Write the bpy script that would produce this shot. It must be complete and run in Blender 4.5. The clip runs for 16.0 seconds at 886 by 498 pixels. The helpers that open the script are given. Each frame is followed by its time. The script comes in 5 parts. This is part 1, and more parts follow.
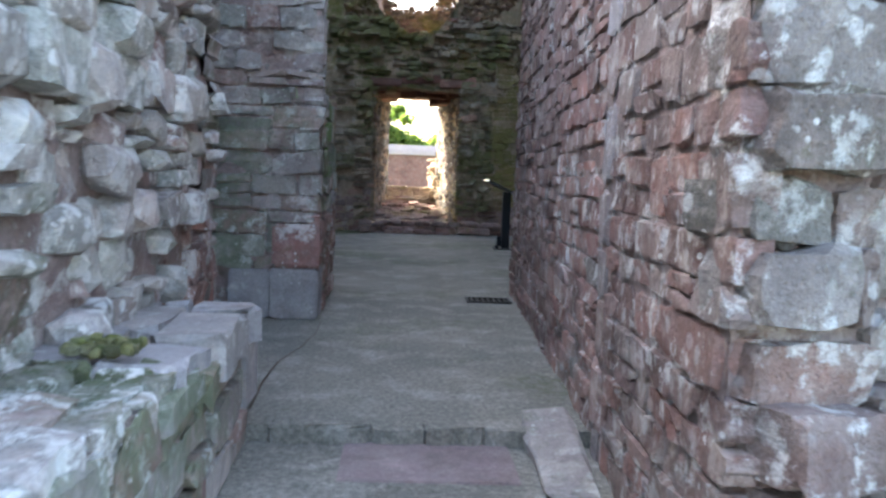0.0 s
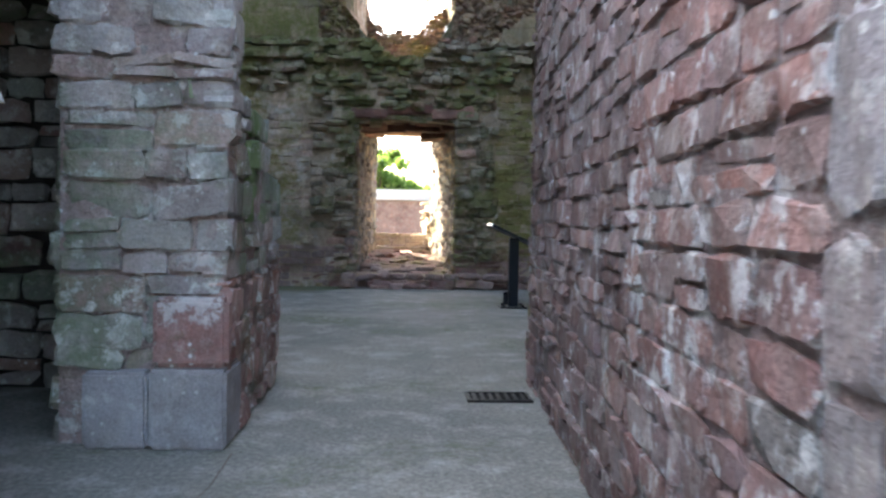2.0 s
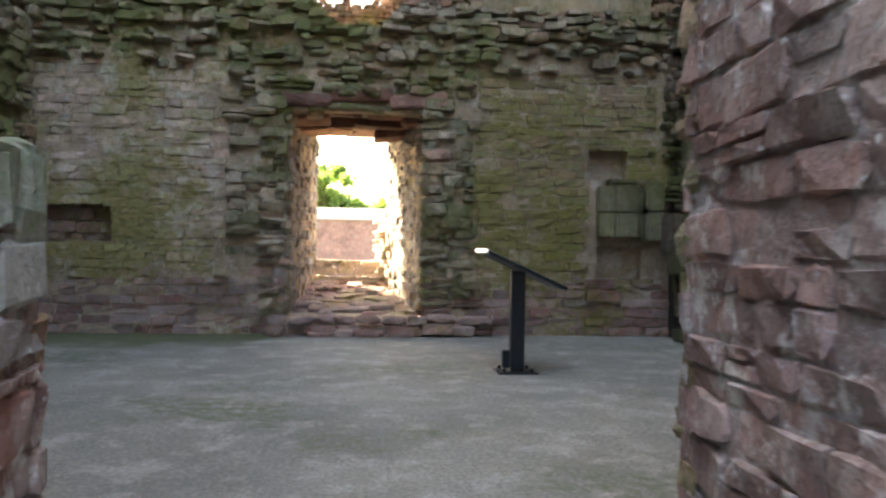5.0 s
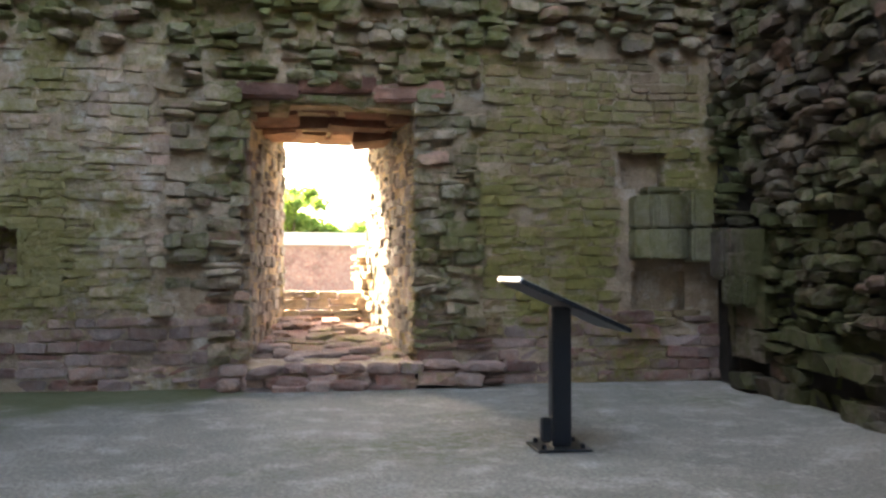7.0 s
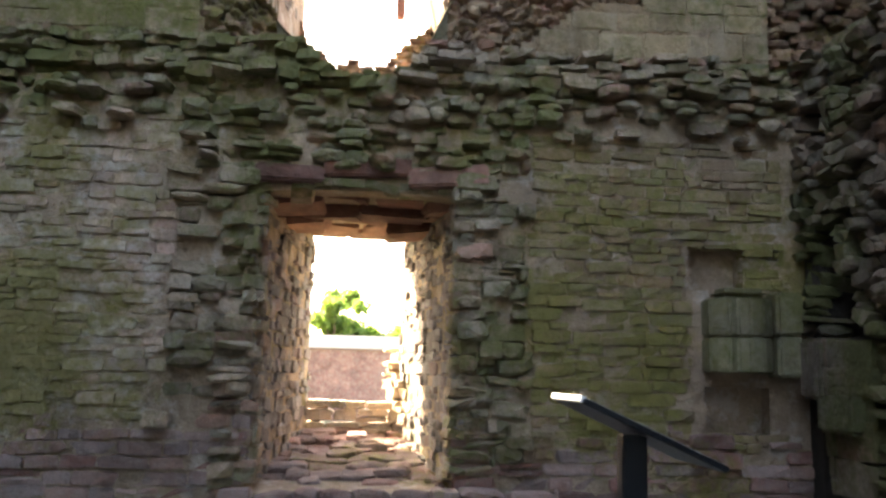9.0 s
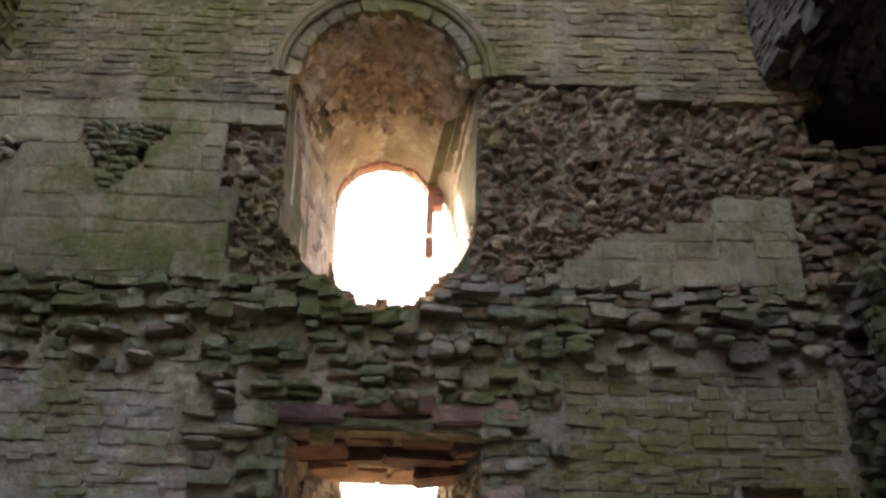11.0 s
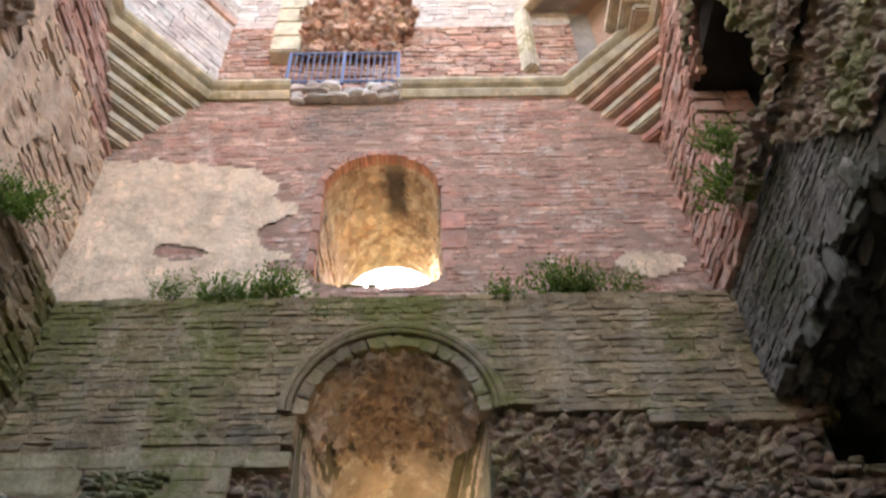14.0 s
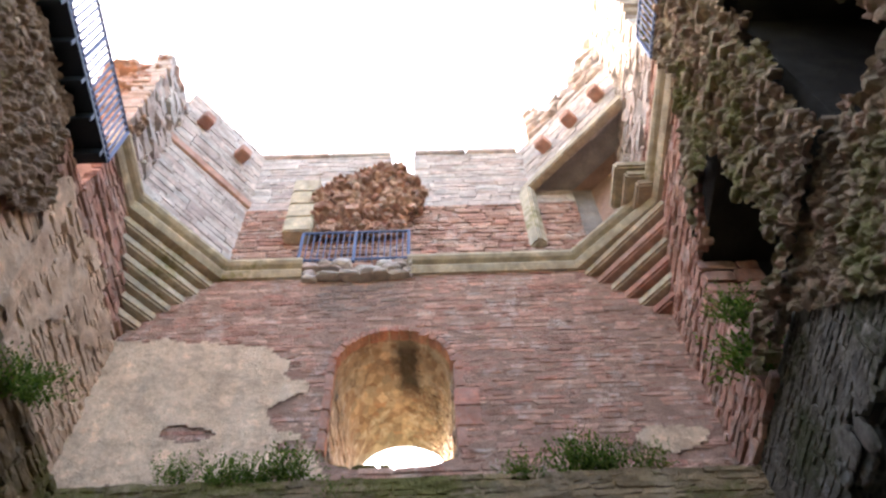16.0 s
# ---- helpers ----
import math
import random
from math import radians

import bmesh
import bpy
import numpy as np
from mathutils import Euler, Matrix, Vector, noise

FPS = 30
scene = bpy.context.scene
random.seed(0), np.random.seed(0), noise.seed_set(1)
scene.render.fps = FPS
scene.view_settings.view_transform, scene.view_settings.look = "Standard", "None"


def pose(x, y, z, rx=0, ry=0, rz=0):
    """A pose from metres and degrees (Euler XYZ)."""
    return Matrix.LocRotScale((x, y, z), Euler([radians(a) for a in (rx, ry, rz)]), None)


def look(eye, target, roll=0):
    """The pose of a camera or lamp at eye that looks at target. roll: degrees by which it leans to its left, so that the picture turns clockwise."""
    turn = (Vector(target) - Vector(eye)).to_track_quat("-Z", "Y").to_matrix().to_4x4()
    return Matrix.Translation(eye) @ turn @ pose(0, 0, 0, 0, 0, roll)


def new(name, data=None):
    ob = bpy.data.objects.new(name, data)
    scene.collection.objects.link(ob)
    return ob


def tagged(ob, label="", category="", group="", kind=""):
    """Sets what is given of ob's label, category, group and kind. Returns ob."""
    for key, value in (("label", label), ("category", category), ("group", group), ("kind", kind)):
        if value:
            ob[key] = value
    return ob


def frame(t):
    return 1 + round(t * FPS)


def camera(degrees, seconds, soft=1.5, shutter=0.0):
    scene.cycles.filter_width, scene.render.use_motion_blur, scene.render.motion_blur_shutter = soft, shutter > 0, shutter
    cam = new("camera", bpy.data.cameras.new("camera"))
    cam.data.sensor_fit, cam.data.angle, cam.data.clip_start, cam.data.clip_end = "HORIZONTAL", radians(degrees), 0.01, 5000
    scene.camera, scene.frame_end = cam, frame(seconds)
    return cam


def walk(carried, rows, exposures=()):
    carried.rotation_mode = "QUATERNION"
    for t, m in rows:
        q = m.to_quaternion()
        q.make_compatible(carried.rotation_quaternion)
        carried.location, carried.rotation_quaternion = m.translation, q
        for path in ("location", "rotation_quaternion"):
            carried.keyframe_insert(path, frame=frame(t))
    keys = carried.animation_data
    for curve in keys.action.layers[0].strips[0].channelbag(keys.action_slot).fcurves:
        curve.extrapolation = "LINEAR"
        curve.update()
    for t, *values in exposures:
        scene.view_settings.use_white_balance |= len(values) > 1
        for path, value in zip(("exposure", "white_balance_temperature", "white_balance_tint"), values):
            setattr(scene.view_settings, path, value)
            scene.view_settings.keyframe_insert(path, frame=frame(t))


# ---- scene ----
cam = camera(54.6, 16.0, 2.5, 0.4)
PATH = [
    (0, (-0.296, 0.9, 1.323), (-0.199, 2.891, 1.155), 2.2),
    (0.5, (-0.208, 1.596, 1.291), (-0.105, 3.588, 1.155), -0.8),
    (1, (-0.123, 2.312, 1.284), (-0.004, 4.307, 1.202), 0.9),
    (1.5, (-0.098, 3.023, 1.302), (0.105, 5.013, 1.257), 0.4),
    (2, (-0.061, 3.756, 1.291), (0.031, 5.753, 1.231), 1.1),
    (2.5, (-0.048, 4.473, 1.289), (0.058, 6.47, 1.234), 0.1),
    (3, (-0.076, 5.211, 1.309), (0.161, 7.197, 1.296), -0.8),
    (3.5, (-0.098, 5.95, 1.324), (0.046, 7.944, 1.28), 1.2),
    (4, (-0.117, 6.675, 1.33), (0.005, 8.67, 1.252), 1.0),
    (4.2, (-0.123, 6.957, 1.331), (0.058, 8.948, 1.292), 0.5),
    (6.3, (-0.162, 9.822, 1.337), (0.097, 11.805, 1.36), 1.5),
    (6.4, (-0.164, 9.95, 1.337), (0.113, 11.931, 1.368), 1.8),
    (6.5, (-0.164, 10.071, 1.338), (0.113, 12.051, 1.37), 2.3),
    (7, (-0.16, 10.646, 1.349), (0.122, 12.625, 1.4), 0.1),
    (7.5, (-0.118, 11.138, 1.366), (0.02, 13.131, 1.449), 1.1),
    (8, (-0.07, 11.537, 1.376), (0.107, 13.519, 1.576), 1.8),
    (8.2, (-0.049, 11.651, 1.378), (0.161, 13.628, 1.593), 1.2),
    (10.3, (0.26, 12.244, 1.402), (0.309, 14.135, 2.05), 0.6),
    (10.4, (0.273, 12.264, 1.402), (0.322, 14.142, 2.088), 0.3),
    (10.5, (0.282, 12.277, 1.402), (0.333, 14.146, 2.114), 0.6),
    (11, (0.318, 12.32, 1.403), (0.361, 14.138, 2.236), 1.0),
    (11.5, (0.339, 12.357, 1.404), (0.358, 14.131, 2.328), 0.7),
    (12, (0.346, 12.393, 1.403), (0.338, 14.102, 2.442), 0.3),
    (12.5, (0.336, 12.424, 1.407), (0.337, 14.065, 2.551), 0.3),
    (13, (0.313, 12.449, 1.421), (0.32, 13.998, 2.686), -0.2),
    (13.5, (0.289, 12.473, 1.436), (0.299, 13.93, 2.807), -0.9),
    (14, (0.269, 12.5, 1.458), (0.297, 13.867, 2.917), -1.7),
    (14.5, (0.252, 12.522, 1.477), (0.286, 13.797, 3.018), -1.8),
    (15, (0.229, 12.543, 1.495), (0.257, 13.723, 3.109), -2.7),
    (15.5, (0.208, 12.562, 1.509), (0.242, 13.662, 3.179), -2.9),
    (16, (0.19, 12.582, 1.521), (0.211, 13.623, 3.228), -2.7),
]
EXPOSURES = [(0.0, 3.32, 6300, 8), (1.0, 3.57, 6300, 7), (2.5, 3.84, 6450, 6), (4.0, 4.05, 7000, 7), (6.5, 4.4, 7650, 10), (8.2, 4.18, 7450, 10), (10.5, 3.8, 7350, 11), (11.5, 3.53, 7450, 12), (12.5, 3.12, 7750, 13), (13.2, 3.36, 7600, 14), (13.8, 3.78, 7450, 14), (14.5, 3.88, 7300, 14), (16.0, 3.4, 6900, 13)]
walk(cam, [(t, look(eye, target, roll)) for t, eye, target, roll in PATH], EXPOSURES)

# ---- daylight ----
SUN_TO = Vector((-0.55, 0.65, 0.55)).normalized()
world = bpy.data.worlds.new("sky")
scene.world = world
world.use_nodes = True
wn = world.node_tree
sky = wn.nodes.new("ShaderNodeTexSky")
sky.sky_type, sky.sun_disc = "NISHITA", False
sky.sun_elevation = math.asin(SUN_TO.z)
sky.sun_rotation = math.atan2(SUN_TO.x, SUN_TO.y)
sky.air_density, sky.dust_density, sky.ozone_density = 1.0, 5.0, 0.5
wn.links.new(sky.outputs[0], wn.nodes["Background"].inputs[0])
wn.nodes["Background"].inputs[1].default_value = 0.15
sun = new("sun", bpy.data.lights.new("sun", "SUN"))
sun.data.energy, sun.data.angle, sun.data.color = 2.6, radians(0.6), (1.0, 0.93, 0.82)
sun.matrix_world = look(SUN_TO * 60, (0, 0, 0))

# ---- materials ----
class Nodes:
    """A small writer of node trees."""

    def __init__(self, name, rough=0.9):
        self.mat = bpy.data.materials.new(name)
        self.mat.use_nodes = True
        self.tree = self.mat.node_tree
        self.bsdf = self.tree.nodes["Principled BSDF"]
        self.bsdf.inputs["Roughness"].default_value = rough
        self.bsdf.inputs["Specular IOR Level"].default_value = 0.25
        self.pos = self.node("ShaderNodeNewGeometry").outputs["Position"]

    def node(self, kind, **inputs):
        n = self.tree.nodes.new(kind)
        for key, value in inputs.items():
            self.put(n.inputs[key.replace("_", " ")], value)
        return n

    def put(self, socket, value):
        if hasattr(value, "is_output"):
            self.tree.links.new(value, socket)
        elif isinstance(value, tuple) and len(value) == 3 and socket.type == "RGBA":
            socket.default_value = (*value, 1)
        else:
            socket.default_value = value

    def math(self, op, a, b=0.0):
        n = self.tree.nodes.new("ShaderNodeMath")
        n.operation = op
        self.put(n.inputs[0], a), self.put(n.inputs[1], b)
        return n.outputs[0]

    def noise(self, scale, detail=4.0, rough=0.6, at=None, stretch=None):
        vec = at or self.pos
        if stretch:
            m = self.tree.nodes.new("ShaderNodeMapping")
            self.put(m.inputs["Vector"], vec)
            m.inputs["Scale"].default_value = stretch
            vec = m.outputs[0]
        n = self.node("ShaderNodeTexNoise", Vector=vec, Scale=scale, Detail=detail, Roughness=rough)
        return n.outputs["Fac"]

    def voronoi(self, scale, feature="F1"):
        n = self.tree.nodes.new("ShaderNodeTexVoronoi")
        n.feature = feature
        self.put(n.inputs["Vector"], self.pos)
        n.inputs["Scale"].default_value = scale
        return n.outputs["Distance"]

    def span(self, v, lo, hi, to0=0.0, to1=1.0):
        n = self.node("ShaderNodeMapRange")
        for i, x in enumerate((v, lo, hi, to0, to1)):
            self.put(n.inputs[i], x)
        return n.outputs[0]

    def ramp(self, fac, colours, constant=False):
        n = self.tree.nodes.new("ShaderNodeValToRGB")
        n.color_ramp.interpolation = "CONSTANT" if constant else "LINEAR"
        el = n.color_ramp.elements
        while len(el) < len(colours):
            el.new(0.5)
        for i, c in enumerate(colours):
            el[i].position = i / (len(colours) if constant else len(colours) - 1)
            el[i].color = (*c, 1)
        self.put(n.inputs[0], fac)
        return n.outputs[0]

    def mix(self, fac, a, b, kind="MIX"):
        n = self.tree.nodes.new("ShaderNodeMix")
        n.data_type, n.blend_type = "RGBA", kind
        self.put(n.inputs[0], fac), self.put(n.inputs[6], a), self.put(n.inputs[7], b)
        return n.outputs[2]

    def bump(self, height, strength=0.5, distance=0.02, under=None):
        n = self.node("ShaderNodeBump", Height=height, Strength=strength, Distance=distance)
        if under:
            self.put(n.inputs["Normal"], under)
        return n.outputs[0]

    def done(self, colour, normal=None, **others):
        self.put(self.bsdf.inputs["Base Color"], colour)
        if normal:
            self.put(self.bsdf.inputs["Normal"], normal)
        for key, value in others.items():
            self.put(self.bsdf.inputs[key.replace("_", " ")], value)
        return self.mat


RED, DEEP, PINK = (0.27, 0.115, 0.085), (0.17, 0.075, 0.06), (0.36, 0.20, 0.16)
LILAC, GREY, TAN = (0.25, 0.18, 0.18), (0.23, 0.21, 0.19), (0.33, 0.24, 0.16)


def masonry_material(name, colours, moss=0.0, moss_colour=(0.06, 0.085, 0.02), lichen=0.0, soot=0.3, relief=0.6, vary=0.35, streak=0.0, grey=0.45, scorch=None, lime=0.0, blotch=0.0, runoff=None, cells=0.0):
    """Weathered stone: a tone for each stone, grain, damp stains, algae and lichen."""
    k = Nodes(name, 0.92)
    own = k.math("FRACT", k.math("ADD", k.node("ShaderNodeObjectInfo").outputs["Random"], k.node("ShaderNodeNewGeometry").outputs["Random Per Island"]))
    if cells:
        patch = k.node("ShaderNodeTexVoronoi", Vector=k.pos, Scale=cells).outputs["Color"]
        own = k.math("FRACT", k.math("ADD", own, k.node("ShaderNodeSeparateXYZ", Vector=patch).outputs[0]))
    base = k.ramp(own, colours)
    other = k.math("FRACT", k.math("MULTIPLY", own, 7.31))
    base = k.mix(1.0, base, k.ramp(other, [(1 - vary,) * 3, (1 + vary * 0.6,) * 3]), "MULTIPLY")
    mid, fine, wide = k.noise(7.0, 5), k.noise(55.0, 4, 0.7), k.noise(0.9, 4)
    base = k.mix(k.span(mid, 0.35, 0.7), base, k.mix(grey, base, GREY))
    base = k.mix(1.0, base, k.ramp(fine, [(0.55,) * 3, (1.0,) * 3, (1.5,) * 3]), "MULTIPLY")
    base = k.mix(k.span(k.noise(2.1, 8, 0.7), 0.46, 0.62, 0.0, 0.55), base, k.mix(1.0, base, (0.45, 0.42, 0.4), "MULTIPLY"))
    base = k.mix(k.span(k.noise(3.3, 8, 0.7), 0.53, 0.66, 0.0, 0.5), base, k.mix(1.0, base, (1.7, 1.65, 1.6), "MULTIPLY"))
    if lime:
        smear = k.span(k.noise(2.4, 10, 0.74), 0.53, 0.6)
        base = k.mix(k.math("MULTIPLY", smear, lime), base, (0.5, 0.45, 0.4))
    if streak:
        run = k.noise(2.2, 3, at=k.pos, stretch=(1, 1, 0.12))
        base = k.mix(k.math("MULTIPLY", k.span(run, 0.5, 0.68), streak), base, (0.42, 0.35, 0.28))
    base = k.mix(k.math("MULTIPLY", k.span(wide, 0.5, 0.72), soot), base, (0.055, 0.045, 0.04))
    if moss:
        patch = k.math("ADD", k.noise(0.7, 3), k.math("MULTIPLY", k.noise(11.0, 4), 0.5))
        base = k.mix(k.math("MULTIPLY", k.span(patch, 0.92 - 0.35 * moss, 1.05 - 0.25 * moss), 0.8), base, k.ramp(k.noise(18.0, 3), [tuple(c * 0.5 for c in moss_colour), moss_colour]))
    if lichen:
        spot = k.noise(5.5, 9, 0.72)
        area = k.span(k.noise(1.3, 3), 0.36, 0.58, 0.25, 1.0)
        film = k.math("MULTIPLY", k.math("MULTIPLY", k.span(spot, 0.6 - 0.09 * lichen, 0.67 - 0.09 * lichen), area), lichen)
        dots = k.math("MULTIPLY", k.math("MULTIPLY", k.span(k.voronoi(15.0), 0.2, 0.14), k.span(k.noise(3.6, 2), 0.52, 0.6)), lichen)
        base = k.mix(k.math("MAXIMUM", film, dots), base, k.ramp(k.noise(30.0, 3), [(0.38, 0.37, 0.35), (0.7, 0.69, 0.66)]))
    base = k.mix(1.0, base, (1.32, 1.32, 1.32), "MULTIPLY")
    if scorch:
        xyz = k.node("ShaderNodeSeparateXYZ", Vector=k.pos).outputs
        off = k.math("ADD", k.math("ABSOLUTE", k.math("SUBTRACT", xyz[0], scorch[0])), k.math("MULTIPLY", k.noise(4.0, 4), 0.25))
        mark = k.math("MULTIPLY", k.span(off, 0.38, 0.24), k.math("MULTIPLY", k.span(xyz[2], scorch[1], scorch[1] + 0.4), k.math("MULTIPLY", k.span(xyz[1], 21.0, 21.4), k.span(xyz[1], 22.5, 22.1))))
        base = k.mix(k.math("MULTIPLY", mark, 0.85), base, (0.03, 0.025, 0.022))
    if runoff:
        xyz = k.node("ShaderNodeSeparateXYZ", Vector=k.pos).outputs
        off = k.math("ADD", k.math("ABSOLUTE", k.math("SUBTRACT", xyz[0], runoff[0])), k.math("MULTIPLY", k.noise(2.5, 6, 0.65, stretch=(1, 1, 0.3)), 1.4))
        mark = k.math("MULTIPLY", k.span(off, runoff[1] + 0.9, runoff[1] + 0.5), k.math("MULTIPLY", k.span(xyz[2], runoff[2], runoff[2] + 1.0), k.span(xyz[2], 14.9, 14.7)))
        base = k.mix(k.math("MULTIPLY", mark, 0.6), base, (0.16, 0.13, 0.11))
    if blotch:
        ring = k.math("ADD", k.voronoi(8.0), k.math("MULTIPLY", k.noise(11.0, 5), 0.45))
        base = k.mix(k.math("MULTIPLY", k.math("MULTIPLY", k.span(ring, 0.52, 0.45), k.span(k.noise(1.7, 3), 0.42, 0.55)), blotch), base, (0.72, 0.72, 0.7))
    n = k.bump(k.noise(5.0, 6, 0.7), relief * 0.8, 0.09)
    n = k.bump(k.noise(16.0, 5, 0.7), relief, 0.035, n)
    n = k.bump(fine, relief * 0.7, 0.006, n)
    return k.done(base, n)


def mortar_material(name, colour, moss=0.0, moss_colour=(0.05, 0.07, 0.02)):
    k = Nodes(name, 0.96)
    base = k.mix(k.span(k.noise(3.0, 5), 0.35, 0.7), colour, tuple(c * 0.55 for c in colour))
    base = k.mix(1.0, base, k.ramp(k.noise(70.0, 3), [(0.6,) * 3, (1.35,) * 3]), "MULTIPLY")
    if moss:
        base = k.mix(k.span(k.noise(1.2, 4), 0.62 - 0.2 * moss, 0.72), base, moss_colour)
    base = k.mix(k.span(k.noise(6.0, 8, 0.7), 0.5, 0.64, 0.0, 0.6), base, k.mix(1.0, base, (1.8, 1.7, 1.6), "MULTIPLY"))
    n = k.bump(k.noise(4.0, 6, 0.7), 0.8, 0.1)
    n = k.bump(k.noise(22.0, 6, 0.7), 0.9, 0.05, n)
    return k.done(base, n)


GREEN, OLIVE = (0.12, 0.135, 0.03), (0.19, 0.165, 0.04)
M_PASSAGE = masonry_material("red sandstone with lichen", [(0.28, 0.135, 0.105), (0.29, 0.195, 0.175), (0.33, 0.19, 0.16), (0.2, 0.095, 0.078), (0.28, 0.18, 0.17), (0.29, 0.145, 0.115), GREY], moss=0.15, lichen=0.8, soot=0.25, lime=0.35)
M_NEAR = masonry_material("brown lichened stone", [(0.23, 0.135, 0.115), (0.21, 0.165, 0.15), (0.26, 0.145, 0.12), (0.19, 0.105, 0.09), (0.23, 0.155, 0.14)], moss=0.2, lichen=0.8, soot=0.3, relief=0.8, lime=0.4, blotch=0.35)
M_FOOT = masonry_material("grey footing stone", [(0.27, 0.26, 0.27), (0.3, 0.28, 0.27)], lichen=0.35, soot=0.15, relief=0.4, vary=0.15)
M_LICHEN = masonry_material("grey lichened rubble", [(0.38, 0.33, 0.32), (0.37, 0.37, 0.33), (0.38, 0.28, 0.26), (0.37, 0.39, 0.35), (0.36, 0.31, 0.3)], moss=0.25, lichen=1.15, soot=0.1, relief=0.8, blotch=0.85, lime=0.3)
M_LICHEN_RED = masonry_material("brown stone crusted with white lichen", [(0.2, 0.14, 0.125), (0.19, 0.165, 0.15), (0.24, 0.14, 0.11), (0.17, 0.115, 0.1), (0.2, 0.185, 0.16)], moss=0.3, lichen=0.8, soot=0.4, relief=0.9, blotch=0.45, lime=0.3)
M_QUOIN = masonry_material("lilac grey quoins", [(0.33, 0.29, 0.29), (0.28, 0.2, 0.18), (0.36, 0.33, 0.33), (0.3, 0.17, 0.14)], lichen=0.7, soot=0.15, relief=0.5, lime=0.45)
M_STEP = masonry_material("worn reddish step", [(0.2, 0.155, 0.155), (0.22, 0.17, 0.17)], soot=0.2, relief=0.4, vary=0.1)
M_PIER = masonry_material("damp pier stone", [(0.29, 0.25, 0.24), (0.28, 0.26, 0.24), (0.27, 0.155, 0.13), (0.31, 0.26, 0.25), (0.25, 0.25, 0.22), (0.28, 0.19, 0.165)], moss=0.6, moss_colour=(0.15, 0.185, 0.11), lichen=0.7, soot=0.25, lime=0.4)
M_PIER_GREEN = masonry_material("algae green stone", [(0.31, 0.31, 0.27), (0.28, 0.29, 0.24), (0.33, 0.31, 0.29)], moss=0.95, moss_colour=(0.12, 0.21, 0.05), lichen=0.5, soot=0.2)
M_BASE = masonry_material("red base courses", [(0.26, 0.135, 0.1), (0.2, 0.095, 0.075), (0.27, 0.19, 0.165), (0.29, 0.17, 0.13), (0.25, 0.175, 0.15)], moss=0.35, moss_colour=OLIVE, lichen=0.15, soot=0.35)
M_LOW = masonry_material("mossy coursed stone", [(0.45, 0.34, 0.25), (0.37, 0.245, 0.19), (0.37, 0.31, 0.225), (0.4, 0.3, 0.21), (0.4, 0.26, 0.195)], moss=0.75, moss_colour=OLIVE, soot=0.3, streak=0.35, lime=0.4, grey=0.2)
M_RUB = masonry_material("mossy rubble", [(0.26, 0.225, 0.165), (0.3, 0.225, 0.165), (0.37, 0.27, 0.19), (0.26, 0.215, 0.155), (0.31, 0.17, 0.125)], moss=0.85, moss_colour=(0.12, 0.13, 0.03), soot=0.35, relief=0.9, grey=0.2)
M_CORE = masonry_material("brown rubble core", [(0.22, 0.14, 0.085), (0.27, 0.19, 0.12), (0.21, 0.11, 0.07), (0.15, 0.09, 0.06), (0.2, 0.145, 0.09)], moss=0.35, moss_colour=OLIVE, soot=0.5, relief=0.9, grey=0.12)
M_ASHLAR = masonry_material("smooth pale ashlar", [(0.235, 0.18, 0.1), (0.215, 0.16, 0.09), (0.23, 0.165, 0.095), (0.25, 0.19, 0.11)], moss=0.6, moss_colour=(0.11, 0.115, 0.022), soot=0.5, relief=0.7, vary=0.16, streak=0.25, grey=0.08)
M_MID = masonry_material("thin grey green courses", [(0.22, 0.15, 0.082), (0.26, 0.175, 0.1), (0.17, 0.12, 0.07), (0.225, 0.148, 0.085)], moss=0.6, moss_colour=(0.12, 0.115, 0.022), soot=0.6, vary=0.3, streak=0.22, grey=0.06, relief=0.9)
M_UP = masonry_material("pink coursed stone", [(0.43, 0.22, 0.16), (0.41, 0.21, 0.155), (0.45, 0.28, 0.21), (0.37, 0.165, 0.12), (0.43, 0.26, 0.19)], soot=0.3, lime=0.35, relief=0.8, vary=0.3, grey=0.2, runoff=(-1.1, 0.8, 12.6))
M_TOP = masonry_material("pale weathered top stone", [(0.45, 0.38, 0.34), (0.42, 0.31, 0.27), (0.5, 0.44, 0.4)], soot=0.1, lichen=0.25, relief=0.4, vary=0.15)
M_DRESS = masonry_material("buff dressed stone", [(0.42, 0.33, 0.22), (0.45, 0.37, 0.27), (0.38, 0.27, 0.18)], moss=0.15, moss_colour=OLIVE, soot=0.2, relief=0.3, vary=0.12)
M_REDBLOCK = masonry_material("red dressed stone", [(0.42, 0.17, 0.12), (0.36, 0.16, 0.11), (0.45, 0.24, 0.18)], soot=0.15, relief=0.35, vary=0.15)
M_LINTEL = masonry_material("dark red lintel slabs", [(0.2, 0.09, 0.065), (0.25, 0.13, 0.09), (0.16, 0.075, 0.055)], soot=0.4, relief=0.7, grey=0.15)
M_JAMB = masonry_material("window reveal stone", [(0.22, 0.185, 0.16), (0.2, 0.17, 0.155), GREY, (0.23, 0.16, 0.14)], moss=0.3, moss_colour=(0.11, 0.12, 0.045), lichen=0.35, soot=0.35, relief=0.8)
M_SOFFIT = masonry_material("ochre vault stone", [(0.48, 0.38, 0.29), (0.5, 0.42, 0.34), (0.36, 0.26, 0.19), (0.44, 0.32, 0.24)], lime=0.8, soot=0.4, relief=0.8, vary=0.2, streak=0.3, grey=0.2)
